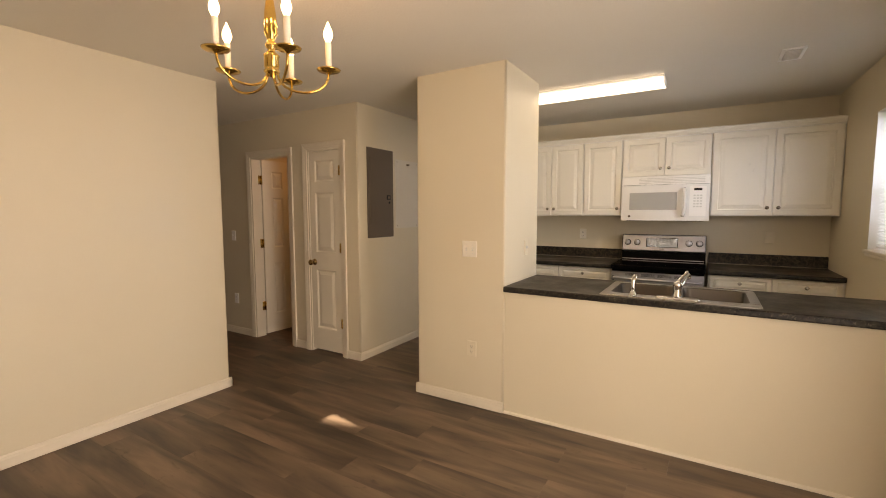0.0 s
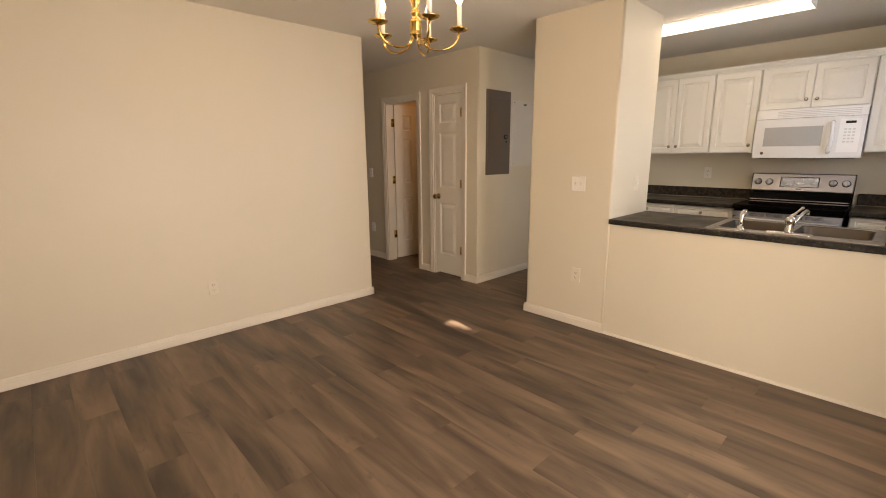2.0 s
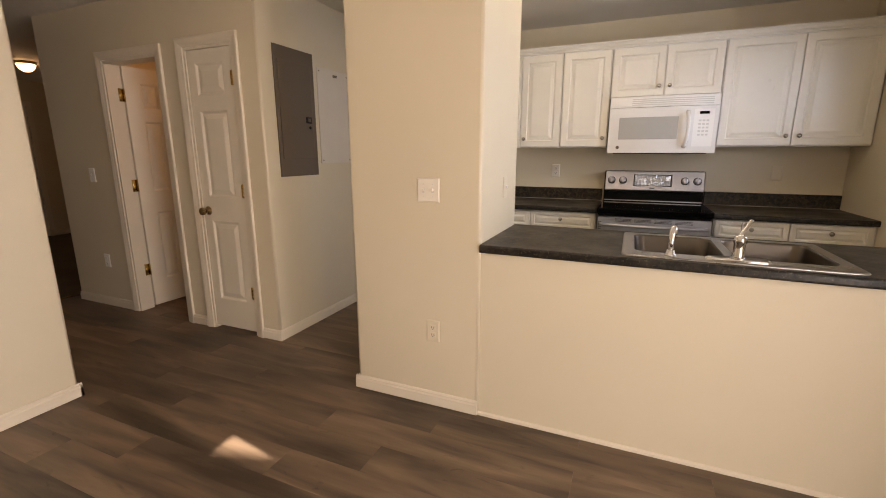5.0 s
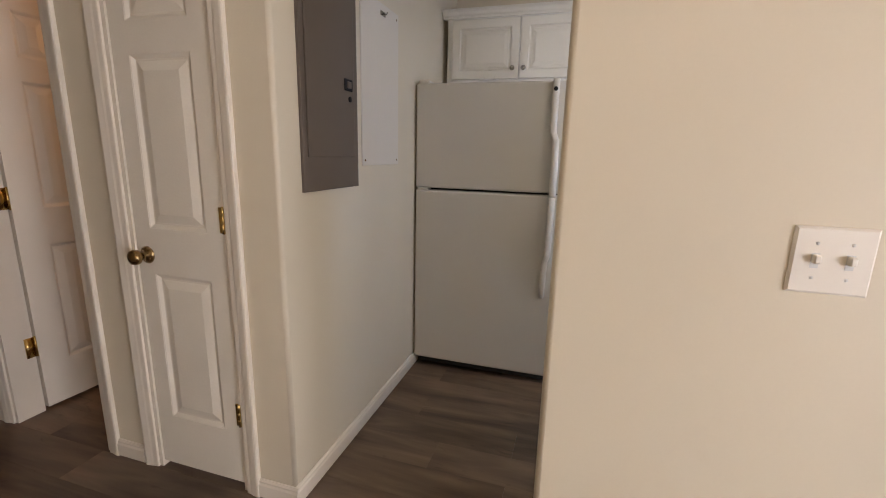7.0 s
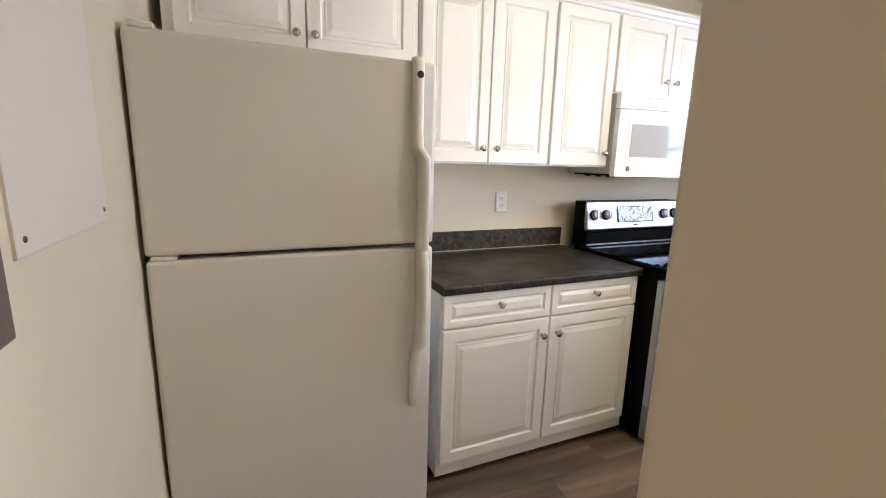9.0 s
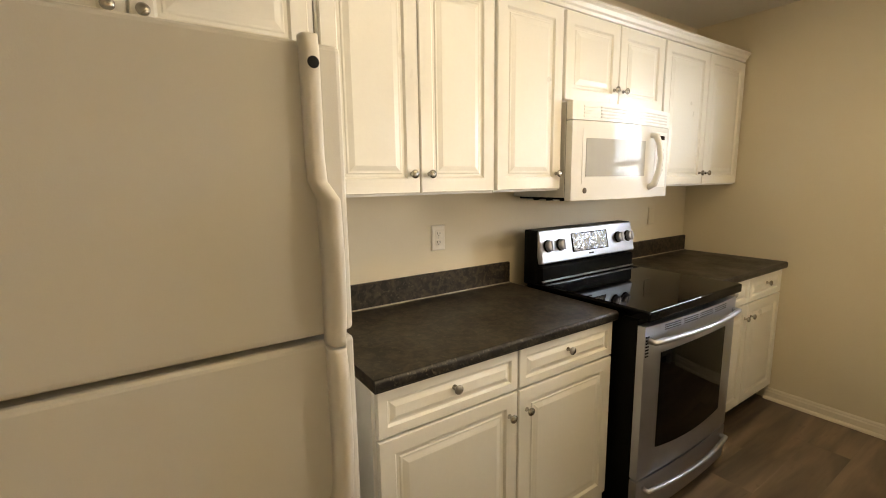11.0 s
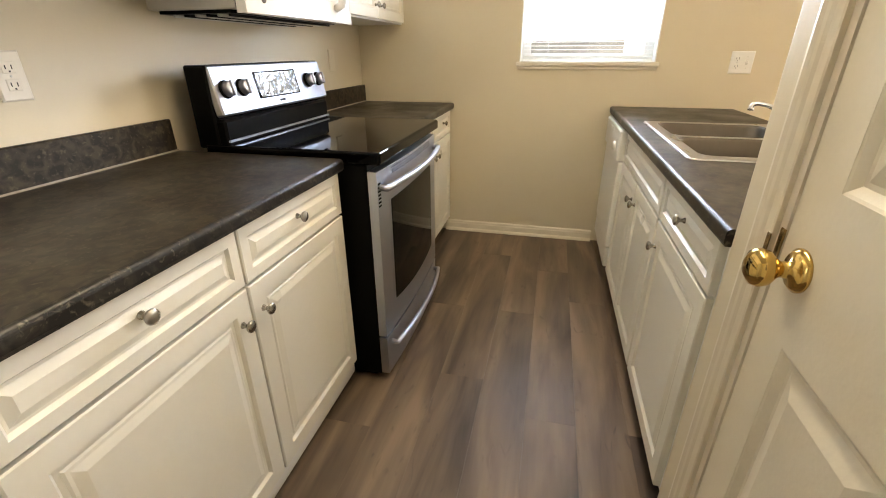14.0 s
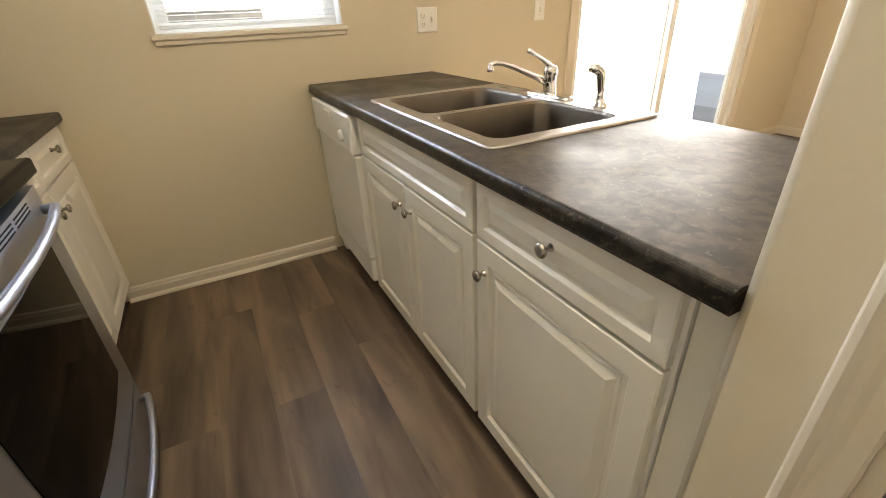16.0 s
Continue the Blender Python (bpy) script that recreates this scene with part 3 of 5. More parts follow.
for z0, z1 in ((fz0 + 0.04, 1.535), (1.58, fz1 - 0.035)):
    p = part("pane", boxes((fx + 0.016, fx + 0.020, fy0 + 0.035, fy1 - 0.035, z0, z1)), GLASS, w)
    p.visible_shadow = False
    part("sash", boxes((fx + 0.006, fx + 0.03, fy0 + 0.035, fy0 + 0.055, z0, z1), (fx + 0.006, fx + 0.03, fy1 - 0.055, fy1 - 0.035, z0, z1)), WHITEP, w)
blind = thing("window_blind", (XE + 0.05, 3.96, 1.19), "white slatted mini blind with slats tilted open", "blind")
part("headrail", boxes((XE + 0.035, XE + 0.065, 3.575, 4.345, 2.045, 2.08), bevel=0.002), SLAT, blind)
part("bottom_rail", boxes((XE + 0.038, XE + 0.062, 3.58, 4.34, 1.185, 1.20), bevel=0.003), SLAT, blind)
slat_bm = bmesh.new()
for x0, x1, dz in ((-0.0125, -0.004, 0.0), (-0.004, 0.004, 0.0015), (0.004, 0.0125, 0.0)):
    box(slat_bm, x0, x1, -0.378, 0.378, dz, dz + 0.0008)
slat_mesh = mesh_from("slat", slat_bm, SLAT)
for i in range(38):
    o = new("slat", slat_mesh)
    o.parent = blind
    o.matrix_local = pose(0, 0, 0.025 + i * 0.0218, 0, -8, 0)
for y in (3.70, 4.19):
    part("cord", tube(bmesh.new(), ((XE + 0.05, y, 1.2), (XE + 0.05, y, 2.06)), 0.0008, 5), SLAT, blind)

# patio door
w = thing("patio_door", (XE, 1.115, 0), "white framed sliding glass patio door", "door", kind="structure")
part("casing_leg", boxes((XE - 0.014, XE, 2.06, 2.125, 0, 2.105), bevel=0.004), TRIM, w)
part("casing_leg", boxes((XE - 0.014, XE, 0.105, 0.17, 0, 2.105), bevel=0.004), TRIM, w)
part("casing_head", boxes((XE - 0.014, XE, 0.17, 2.06, 2.04, 2.105), bevel=0.004), TRIM, w)
part("door_frame", boxes((XE, XE + 0.11, 0.17, 0.205, 0, 2.04), (XE, XE + 0.11, 2.025, 2.06, 0, 2.04), (XE, XE + 0.11, 0.205, 2.025, 0, 0.03)), WHITEP, w)
for x, y0, y1 in ((XE + 0.03, 0.205, 1.14), (XE + 0.07, 1.09, 2.025)):
    sash = part("sliding_sash", boxes((x, x + 0.03, y0, y0 + 0.06, 0.03, 2.04), (x, x + 0.03, y1 - 0.06, y1, 0.03, 2.04), (x, x + 0.03, y0 + 0.06, y1 - 0.06, 0.03, 0.12)), WHITEP, w)
    p = part("pane", boxes((x + 0.012, x + 0.018, y0 + 0.06, y1 - 0.06, 0.12, 2.04)), GLASS, sash)
    p.visible_shadow = False

# ---- kitchen ----
DOORP = ((0, 0.0), (0, 0.016), (0.003, 0.019), (0.050, 0.019), (0.057, 0.0105), (0.066, 0.0105), (0.070, 0.0135), (0.076, 0.0135), (0.094, 0.0185))
DRAWP = ((0, 0.0), (0, 0.016), (0.003, 0.019), (0.030, 0.019), (0.036, 0.011), (0.041, 0.011), (0.056, 0.018))
CABKNOB = ((0.0085, 0.0), (0.0085, 0.002), (0.0055, 0.006), (0.0055, 0.014), (0.013, 0.019), (0.0155, 0.023), (0.0145, 0.027), (0.009, 0.030), (0.0, 0.031))


def cabinet(name, label, w, z0, z1, depth, fronts, toe=0.0, hollow=0.0, group=""):
    """A cabinet facing -y with its front at y 0, from x 0 to w. fronts: (part name, x0, x1, z0, z1, knob x, knob z)."""
    c = thing(name, (0, 0, 0), label, "cabinet", group)
    rows = [(0, w, 0, depth, z0 + toe, z1)] if not hollow else [(0, w, 0, depth, z0 + toe, hollow), (0, w, 0, 0.016, hollow, z1)]
    part("body", boxes(*rows), CABSIDE, c)
    if toe:
        part("toe_kick", boxes((0.0, w, 0.055, 0.075, 0, toe)), TOE, c, "recessed toe kick with its shade put into the colour")
    for n, a, b, c0, c1, kx, kz in fronts:
        f = part(n, panelled(bmesh.new(), pose(a, 0, c0), b - a, c1 - c0, DRAWP if "drawer" in n else DOORP), CAB, c)
        if kx is not None:
            part("knob", lathe(bmesh.new(), pose(kx, -0.0185, kz, 90), CABKNOB, 18), NICKEL, f, "round satin nickel knob")
    return c


def place(ob, x, y, z=0, turn=0):
    ob.matrix_world = pose(x, y, z, 0, 0, turn)
    return ob


UF, BF = 5.13, 4.82
UZ0, UZ1 = 1.388, 2.155
UP = "white upper kitchen cabinet with raised-panel doors"
place(cabinet("wall_cabinet", "white short cabinet above the refrigerator", 0.92, 1.765, UZ1, 0.295, [
    ("cabinet_door", 0.035, 0.465, 1.79, UZ1 - 0.01, 0.430, 1.849), ("cabinet_door", 0.471, 0.900, 1.79, UZ1 - 0.01, 0.498, 1.849)], group="upper cabinets"), -2.835, UF)
place(cabinet("wall_cabinet", UP + " in a pair", 0.69, UZ0, UZ1, 0.295, [
    ("cabinet_door", 0.008, 0.343, UZ0 + 0.008, UZ1 - 0.01, 0.310, 1.462), ("cabinet_door", 0.349, 0.684, UZ0 + 0.008, UZ1 - 0.01, 0.382, 1.462)], group="upper cabinets"), -1.911, UF)
place(cabinet("wall_cabinet", "narrow white upper kitchen cabinet with one raised-panel door", 0.38, UZ0, UZ1, 0.295, [
    ("cabinet_door", 0.006, 0.374, UZ0 + 0.008, UZ1 - 0.01, 0.345, 1.462)], group="upper cabinets"), -1.217, UF)
place(cabinet("wall_cabinet", "short white upper cabinet above the microwave", 0.775, 1.772, UZ1, 0.295, [
    ("cabinet_door", 0.006, 0.384, 1.78, UZ1 - 0.01, 0.350, 1.85), ("cabinet_door", 0.390, 0.769, 1.78, UZ1 - 0.01, 0.424, 1.85)], group="upper cabinets"), -0.833, UF)
place(cabinet("wall_cabinet", "wide " + UP + " against the window wall", 0.928, UZ0, UZ1, 0.295, [
    ("cabinet_door", 0.006, 0.464, UZ0 + 0.008, UZ1 - 0.01, 0.428, 1.462), ("cabinet_door", 0.470, 0.918, UZ0 + 0.008, UZ1 - 0.01, 0.508, 1.462)], group="upper cabinets"), -0.054, UF)
bm = bmesh.new()
sweep(bm, ((-0.02, 0), (0.012, 0), (0.016, 0.012), (0.024, 0.018), (0.030, 0.034), (0.040, 0.042), (0.040, 0.052), (-0.02, 0.052)), (-2.865, UF, UZ1), (XE - 0.002, UF, UZ1))
solid("crown_moulding", bm, CAB, "white crown moulding along the cabinet tops", "moulding", "structure")

BZ = 0.874
place(cabinet("base_cabinet", "white base cabinet with two drawers over two doors", 1.065, 0, BZ, 0.6, [
    ("drawer_front", 0.010, 0.536, 0.727, 0.869, 0.270, 0.813), ("drawer_front", 0.543, 1.058, 0.727, 0.869, 0.789, 0.813),
    ("cabinet_door", 0.010, 0.536, 0.105, 0.719, 0.498, 0.640), ("cabinet_door", 0.543, 1.058, 0.105, 0.719, 0.580, 0.640)], toe=0.04, group="base cabinets"), -1.918, BF)
place(cabinet("base_cabinet", "white base cabinet with drawers and doors beside the range", 0.918, 0, BZ, 0.6, [
    ("drawer_front", 0.010, 0.452, 0.727, 0.869, 0.231, 0.813), ("drawer_front", 0.459, 0.900, 0.727, 0.869, 0.680, 0.813),
    ("cabinet_door", 0.010, 0.452, 0.105, 0.719, 0.416, 0.640), ("cabinet_door", 0.459, 0.900, 0.105, 0.719, 0.495, 0.640)], toe=0.095, group="base cabinets"), -0.043, BF)

PF = 3.737
place(cabinet("base_cabinet", "white peninsula base cabinet with one drawer and door", 0.535, 0, BZ, 0.49, [
    ("drawer_front", 0.008, 0.527, 0.727, 0.869, 0.268, 0.813), ("cabinet_door", 0.008, 0.527, 0.105, 0.719, 0.045, 0.640)], toe=0.095, group="base cabinets"), -0.66, PF, 0, 180)
place(cabinet("base_cabinet", "white sink base cabinet with false drawer front and two doors", 0.862, 0, BZ, 0.49, [
    ("drawer_front", 0.008, 0.854, 0.727, 0.869, None, None), ("cabinet_door", 0.008, 0.428, 0.105, 0.719, 0.390, 0.640), ("cabinet_door", 0.434, 0.854, 0.105, 0.719, 0.472, 0.640)], toe=0.095, hollow=0.70, group="base cabinets"), 0.205, PF, 0, 180)
solid("cabinet_filler", boxes((-1.255, -1.197, 3.26, PF - 0.008, 0, BZ)), CAB, "white filler strip between cabinet and wall", "filler strip")
for a, b in ((0.815, XE - 0.002),):
    solid("cabinet_filler", boxes((a, b, 3.26, PF - 0.002, 0, BZ)), CAB, "white filler strip beside the dishwasher", "filler strip")


def counter(name, label, x0, x1, y0, y1, front, hole=None, splash=None, ends=()):
    """A laminate worktop; front is the side (-1: y0, +1: y1) of its rolled edge."""
    c = thing(name, ((x0 + x1) / 2, (y0 + y1) / 2, 0.876), label, "countertop")
    e = 0.012
    a0, a1 = (y0 + e, y1) if front < 0 else (y0, y1 - e)
    if front == 0:
        a0, a1 = y0 + e, y1 - e
    if hole:
        hx0, hx1, hy0, hy1 = hole
        bm = bmesh.new()
        ring = {}
        for z in (0.876, 0.914):
            ring[z] = [[bm.verts.new((x, y, z)) for x, y in ((p0, q0), (p1, q0), (p1, q1), (p0, q1))] for p0, p1, q0, q1 in ((x0, x1, a0, a1), (hx0, hx1, hy0, hy1))]
            for k in range(4):
                bm.faces.new((ring[z][0][k], ring[z][0][(k + 1) % 4], ring[z][1][(k + 1) % 4], ring[z][1][k]))
        for q in (0, 1):
            for k in range(4):
                bm.faces.new((ring[0.876][q][k], ring[0.876][q][(k + 1) % 4], ring[0.914][q][(k + 1) % 4], ring[0.914][q][k]))
    else:
        bm = boxes((x0, x1, a0, a1, 0.876, 0.914))
    part("top", bm, LAMINATE, c)
    roll = [(0, 0)] + [(0.012 * math.sin(math.pi / 2 * k / 5), -0.012 + 0.012 * math.cos(math.pi / 2 * k / 5)) for k in range(6)] + [(0.012, -0.030), (0.008, -0.038), (0, -0.038)]
    roll = roll[1:]
    if front <= 0:
        part("rolled_edge", sweep(bmesh.new(), roll, (x0, y0 + e, 0.914), (x1, y0 + e, 0.914)), LAMEDGE, c, "worn dark laminate edge with pale chips")
    if front >= 0:
        part("rolled_edge", sweep(bmesh.new(), roll, (x1, y1 - e, 0.914), (x0, y1 - e, 0.914)), LAMEDGE, c, "worn dark laminate edge with pale chips")
    if splash:
        part("backsplash", boxes((x0, x1, splash - 0.02, splash, 0.914, 1.022), bevel=0.004), LAMINATE, c)
        part("caulk", sweep(bmesh.new(), ((0, 0), (0.005, 0), (0.0015, 0.0015), (0, 0.005)), (x0, splash - 0.02, 0.914), (x1, splash - 0.02, 0.914)), CAULK, c, "thin pale caulk line")
    return c


counter("countertop", "dark stone-look laminate countertop with backsplash between refrigerator and range", -1.92, -0.856, 4.78, YB - 0.003, -1, splash=YB - 0.003)
counter("countertop", "dark stone-look laminate countertop with backsplash in the corner", -0.046, XE - 0.003, 4.78, YB - 0.003, -1, splash=YB - 0.003)
counter("countertop", "dark stone-look laminate peninsula countertop holding the sink", -1.255, XE - 0.003, 3.078, 3.778, 0, hole=(-0.61, 0.185, 3.145, 3.677))

# range
RX0, RX1, RF = -0.838, -0.066, 4.69
r = thing("range", ((RX0 + RX1) / 2, 5.0, 0), "stainless steel electric range with black glass cooktop", "range")
part("body", boxes((RX0 + 0.004, RX1 - 0.004, RF + 0.02, 5.38, 0.03, 0.892), (RX0 + 0.03, RX1 - 0.03, RF + 0.05, 5.3, 0, 0.03), bevel=0.003), BLACK, r, "black enamelled range body")
bm = bmesh.new()
box(bm, RX0 - 0.003, RX1 + 0.003, RF - 0.032, 5.31, 0.892, 0.935, bevel=0.009, segments=3)
part("cooktop", bm, BLACKGLASS, r, "glossy black glass cooktop")
lean = pose(0, 5.232, 1.028, -12)
part("console_back", boxes((RX0 + 0.004, RX1 - 0.004, 5.255, 5.34, 0.92, 1.192), bevel=0.006), BLACK, r)
bm = boxes((RX0 + 0.012, RX1 - 0.006, -0.014, 0.02, 0, 0.165), bevel=0.006)
bmesh.ops.transform(bm, matrix=lean, verts=bm.verts)
con = part("control_panel", bm, STEEL, r, "brushed steel control panel")
bm = boxes((RX0 + 0.012, RX1 - 0.012, 5.222, 5.32, 0.925, 1.018), bevel=0.008)
part("riser", bm, BLACK, r)
part("riser_trim", boxes((RX0 + 0.014, RX1 - 0.014, 5.216, 5.223, 0.942, 0.949)), STEEL, r)
bm = boxes((-0.60, -0.31, -0.017, -0.013, 0.038, 0.135))
bmesh.ops.transform(bm, matrix=lean, verts=bm.verts)
part("display", bm, BLACKGLASS, con)
bm = bmesh.new()
n = 26
for i in range(n + 1):
    for k in range(9):
        u, v = i / n, k / 8
        bm.verts.new(lean @ Vector((-0.592 + 0.274 * u, -0.0185 - 0.0022 * noise.noise(Vector((u * 9, v * 4, 3.1))), 0.042 + 0.088 * v)))
bm.verts.ensure_lookup_table()
for i in range(n):
    for k in range(8):
        f = bm.faces.new((bm.verts[i * 9 + k], bm.verts[(i + 1) * 9 + k], bm.verts[(i + 1) * 9 + k + 1], bm.verts[i * 9 + k + 1]))
        f.smooth = True
part("display_film", bm, FILM, con, "wrinkled protective film over the display")
for x in (-0.775, -0.685, -0.215, -0.125):
    kb = part("control_knob", lathe(bmesh.new(), lean @ pose(x, -0.014, 0.085, 90), ((0.026, 0.004), (0.025, 0.027), (0.021, 0.031), (0.0, 0.032)), 24), STEEL, con, "round steel burner knob")
    part("collar", lathe(bmesh.new(), lean @ pose(x, -0.014, 0.085, 90), ((0.0305, 0), (0.0305, 0.006), (0.028, 0.009), (0.0, 0.009)), 24), BLACK, kb, "black knob collar")
    bm = boxes((x - 0.006, x + 0.006, -0.052, -0.04, 0.060, 0.110), bevel=0.003)
    bmesh.ops.transform(bm, matrix=lean, verts=bm.verts)
    part("grip", bm, STEEL, kb)
bm = boxes((-0.475, -0.435, -0.0146, -0.0142, 0.018, 0.026))
bmesh.ops.transform(bm, matrix=lean, verts=bm.verts)
part("maker_mark", bm, MARK, con)


def bowed(bm, x0, x1, yf, yb, z0, z1, bow, n=12, hole=None):
    """A slab whose front bows towards -y."""
    cols = []
    for i in range(n + 1):
        u = i / n
        y = yf - bow * (1 - (2 * u - 1) ** 2)
        x = x0 + (x1 - x0) * u
        cols.append([bm.verts.new((x, y, z0)), bm.verts.new((x, y, z1)), bm.verts.new((x, yb, z1)), bm.verts.new((x, yb, z0))])
    for a, b in zip(cols, cols[1:]):
        for k in range(4):
            bm.faces.new((a[k], b[k], b[(k + 1) % 4], a[(k + 1) % 4]))
    bm.faces.new(cols[0])
    bm.faces.new(cols[-1][::-1])
    return bm


RYF = RF - 0.012
od = part("oven_door", bowed(bmesh.new(), RX0 + 0.006, RX1 - 0.006, RYF, RF + 0.02, 0.215, 0.868, 0.014), STEEL, r, "brushed steel oven door")
bm = bmesh.new()
cols = []
for i in range(17):
    u = i / 16
    x = RX0 + 0.115 + (RX1 - RX0 - 0.23) * u
    full = (x - RX0 - 0.006) / (RX1 - RX0 - 0.012)
    y = RYF - 0.014 * (1 - (2 * full - 1) ** 2) - 0.0025
    low = 0.332 - 0.02 * (1 - (2 * u - 1) ** 2)
    cols.append([bm.verts.new((x, y, low)), bm.verts.new((x, y, 0.745)), bm.verts.new((x, y + 0.006, 0.745)), bm.verts.new((x, y + 0.006, low))])
for a, b in zip(cols, cols[1:]):
    for k in range(4):
        bm.faces.new((a[k], b[k], b[(k + 1) % 4], a[(k + 1) % 4]))
bm.faces.new(cols[0]), bm.faces.new(cols[-1][::-1])
part("oven_window", bm, BLACKGLASS, od, "black glass oven window")


def bow_handle(parent, x0, x1, y, z, bow, rad, drop=0.0):
    pts = []
    for i in range(15):
        u = i / 14
        e = 1 - (2 * u - 1) ** 2
        pts.append((x0 + (x1 - x0) * u, y - 0.028 - bow * e, z + drop * e))
    pts = [(x0 + 0.004, y, z)] + pts + [(x1 - 0.004, y, z)]
    return part("handle", tube(bmesh.new(), pts, rad, 12), STEEL, parent, "bowed brushed steel handle")


bow_handle(od, RX0 + 0.03, RX1 - 0.03, RYF, 0.81, 0.03, 0.012)
slots = bmesh.new()
for i in range(4):
    for q in range(16):
        x = RX0 + 0.13 + i * 0.135 + q * 0.0072
        full = (x + 0.0036 - RX0) / (RX1 - RX0)
        y = RYF - 0.014 * (1 - (2 * full - 1) ** 2)
        for z in (0.838, 0.847, 0.856):
            box(slots, x, x + 0.0073, y - 0.001, y + 0.004, z - 0.0016, z + 0.0016)
part("vent_slots", slots, BLACK, od)
slots = bmesh.new()
for k in range(7):
    for q in range(2):
        box(slots, RX0 + 0.012 + 0.012 * q, RX0 + 0.020 + 0.012 * q, RYF - 0.003, RYF, 0.745 + 0.013 * k, 0.751 + 0.013 * k)
part("side_vents", slots, BLACK, od)
dr = part("storage_drawer", bowed(bmesh.new(), RX0 + 0.006, RX1 - 0.006, RYF, RF + 0.02, 0.035, 0.205, 0.014), STEEL, r, "brushed steel storage drawer")
bow_handle(dr, RX0 + 0.05, RX1 - 0.05, RYF, 0.165, 0.03, 0.011)

# microwave above the range
MX0, MX1, MZ0, MZ1, MF = -0.822, -0.062, 1.342, 1.770, 5.10
mw = thing("microwave", ((MX0 + MX1) / 2, 5.2, MZ0), "white over-the-range microwave with glossy door", "microwave")
part("body", boxes((MX0, MX1, MF + 0.006, YB - 0.004, MZ0 + 0.012, MZ1), bevel=0.003), MWSIDE, mw, "grey-white metal microwave case")
# Solid dark strip in place of the shade between case and door.
part("door_gap", boxes((MX0 + 0.003, MX1 - 0.003, MF - 0.002, MF + 0.008, MZ0 + 0.014, MZ1 - 0.004)), GASKETGAP, mw, "dark strip standing in for the shaded gap behind the door")
part("underside", boxes((MX0 + 0.02, MX1 - 0.02, MF + 0.04, YB - 0.03, MZ0 + 0.002, MZ0 + 0.012)), BLACK, mw, "dark filter underside")
for k in range(6):
    part("filter_rib", boxes((MX0 + 0.04, MX1 - 0.04, MF + 0.055 + 0.042 * k, MF + 0.063 + 0.042 * k, MZ0 - 0.006, MZ0 + 0.002)), MWSIDE if k % 2 else BLACK, mw)
md = part("door", bowed(bmesh.new(), MX0 - 0.002, MX1 + 0.004, MF - 0.034, MF, MZ0, 1.688, 0.036, 24), MWHITE, mw, "glossy white microwave door")
part("vent_top", bowed(bmesh.new(), MX0 - 0.002, MX1 + 0.004, MF - 0.032, MF, 1.692, MZ1, 0.034, 24), WHITEP, mw)


def mw_front(x):
    u = (x - MX0) / (MX1 - MX0)
    return MF - 0.034 - 0.036 * (1 - (2 * u - 1) ** 2)


def mw_patch(name, x0, x1, z0, z1, out, mat, parent, label="", n=10):
    bm = bmesh.new()
    cols = []
    for i in range(n + 1):
        x = x0 + (x1 - x0) * i / n
        y = mw_front(x)
        cols.append([bm.verts.new((x, y - out, z0)), bm.verts.new((x, y - out, z1)), bm.verts.new((x, y + 0.003, z1)), bm.verts.new((x, y + 0.003, z0))])
    for a, b in zip(cols, cols[1:]):
        for k in range(4):
            bm.faces.new((a[k], b[k], b[(k + 1) % 4], a[(k + 1) % 4]))
    bm.faces.new(cols[0]), bm.faces.new(cols[-1][::-1])
    return part(name, bm, mat, parent, label)


wf = mw_patch("window_surround", MX0 + 0.055, MX0 + 0.515, 1.415, 1.652, 0.002, MWHITE, md)
mw_patch("window_glass", MX0 + 0.075, MX0 + 0.495, 1.447, 1.615, 0.0035, MWGLASS, wf, "grey glass microwave window")
for k in range(4):
    mw_patch("vent_slat", MX0 + 0.16, MX1 - 0.04, 1.704 + 0.014 * k, 1.710 + 0.014 * k, 0.0015, MWSIDE, mw)
    mw_patch("vent_slat", MX0 + 0.06, MX0 + 0.15, 1.704 + 0.014 * k, 1.710 + 0.014 * k, 0.0, WHITEP, mw)
mw_patch("control_strip", MX0 + 0.60, MX0 + 0.735, 1.39, 1.665, 0.0015, WHITEP, md)
mw_patch("display", MX0 + 0.635, MX0 + 0.70, 1.628, 1.648, 0.003, BLACKGLASS, md, n=3)
for a in range(3):
    for b in range(5):
        mw_patch("key", MX0 + 0.632 + 0.026 * a, MX0 + 0.650 + 0.026 * a, 1.47 + 0.026 * b, 1.483 + 0.026 * b, 0.0025, MWSIDE, md, n=2)
hx = MX0 + 0.555
hy = mw_front(hx)
part("handle", tube(bmesh.new(), [(hx, hy, 1.645), (hx, hy - 0.026, 1.64), (hx + 0.006, hy - 0.040, 1.60), (hx + 0.01, hy - 0.048, 1.53), (hx + 0.006, hy - 0.042, 1.46), (hx - 0.004, hy - 0.028, 1.405), (hx - 0.006, hy, 1.39)], [0.014, 0.016, 0.014, 0.013, 0.014, 0.016, 0.014], 12), MWHITE, md, "curved white handle")
part("maker_badge", lathe(bmesh.new(), pose(MX0 + 0.075, mw_front(MX0 + 0.075), 1.385, 90), ((0.013, 0), (0.013, 0.002), (0.010, 0.003), (0, 0.003)), 18), PANELGREY, md, "small round grey badge")

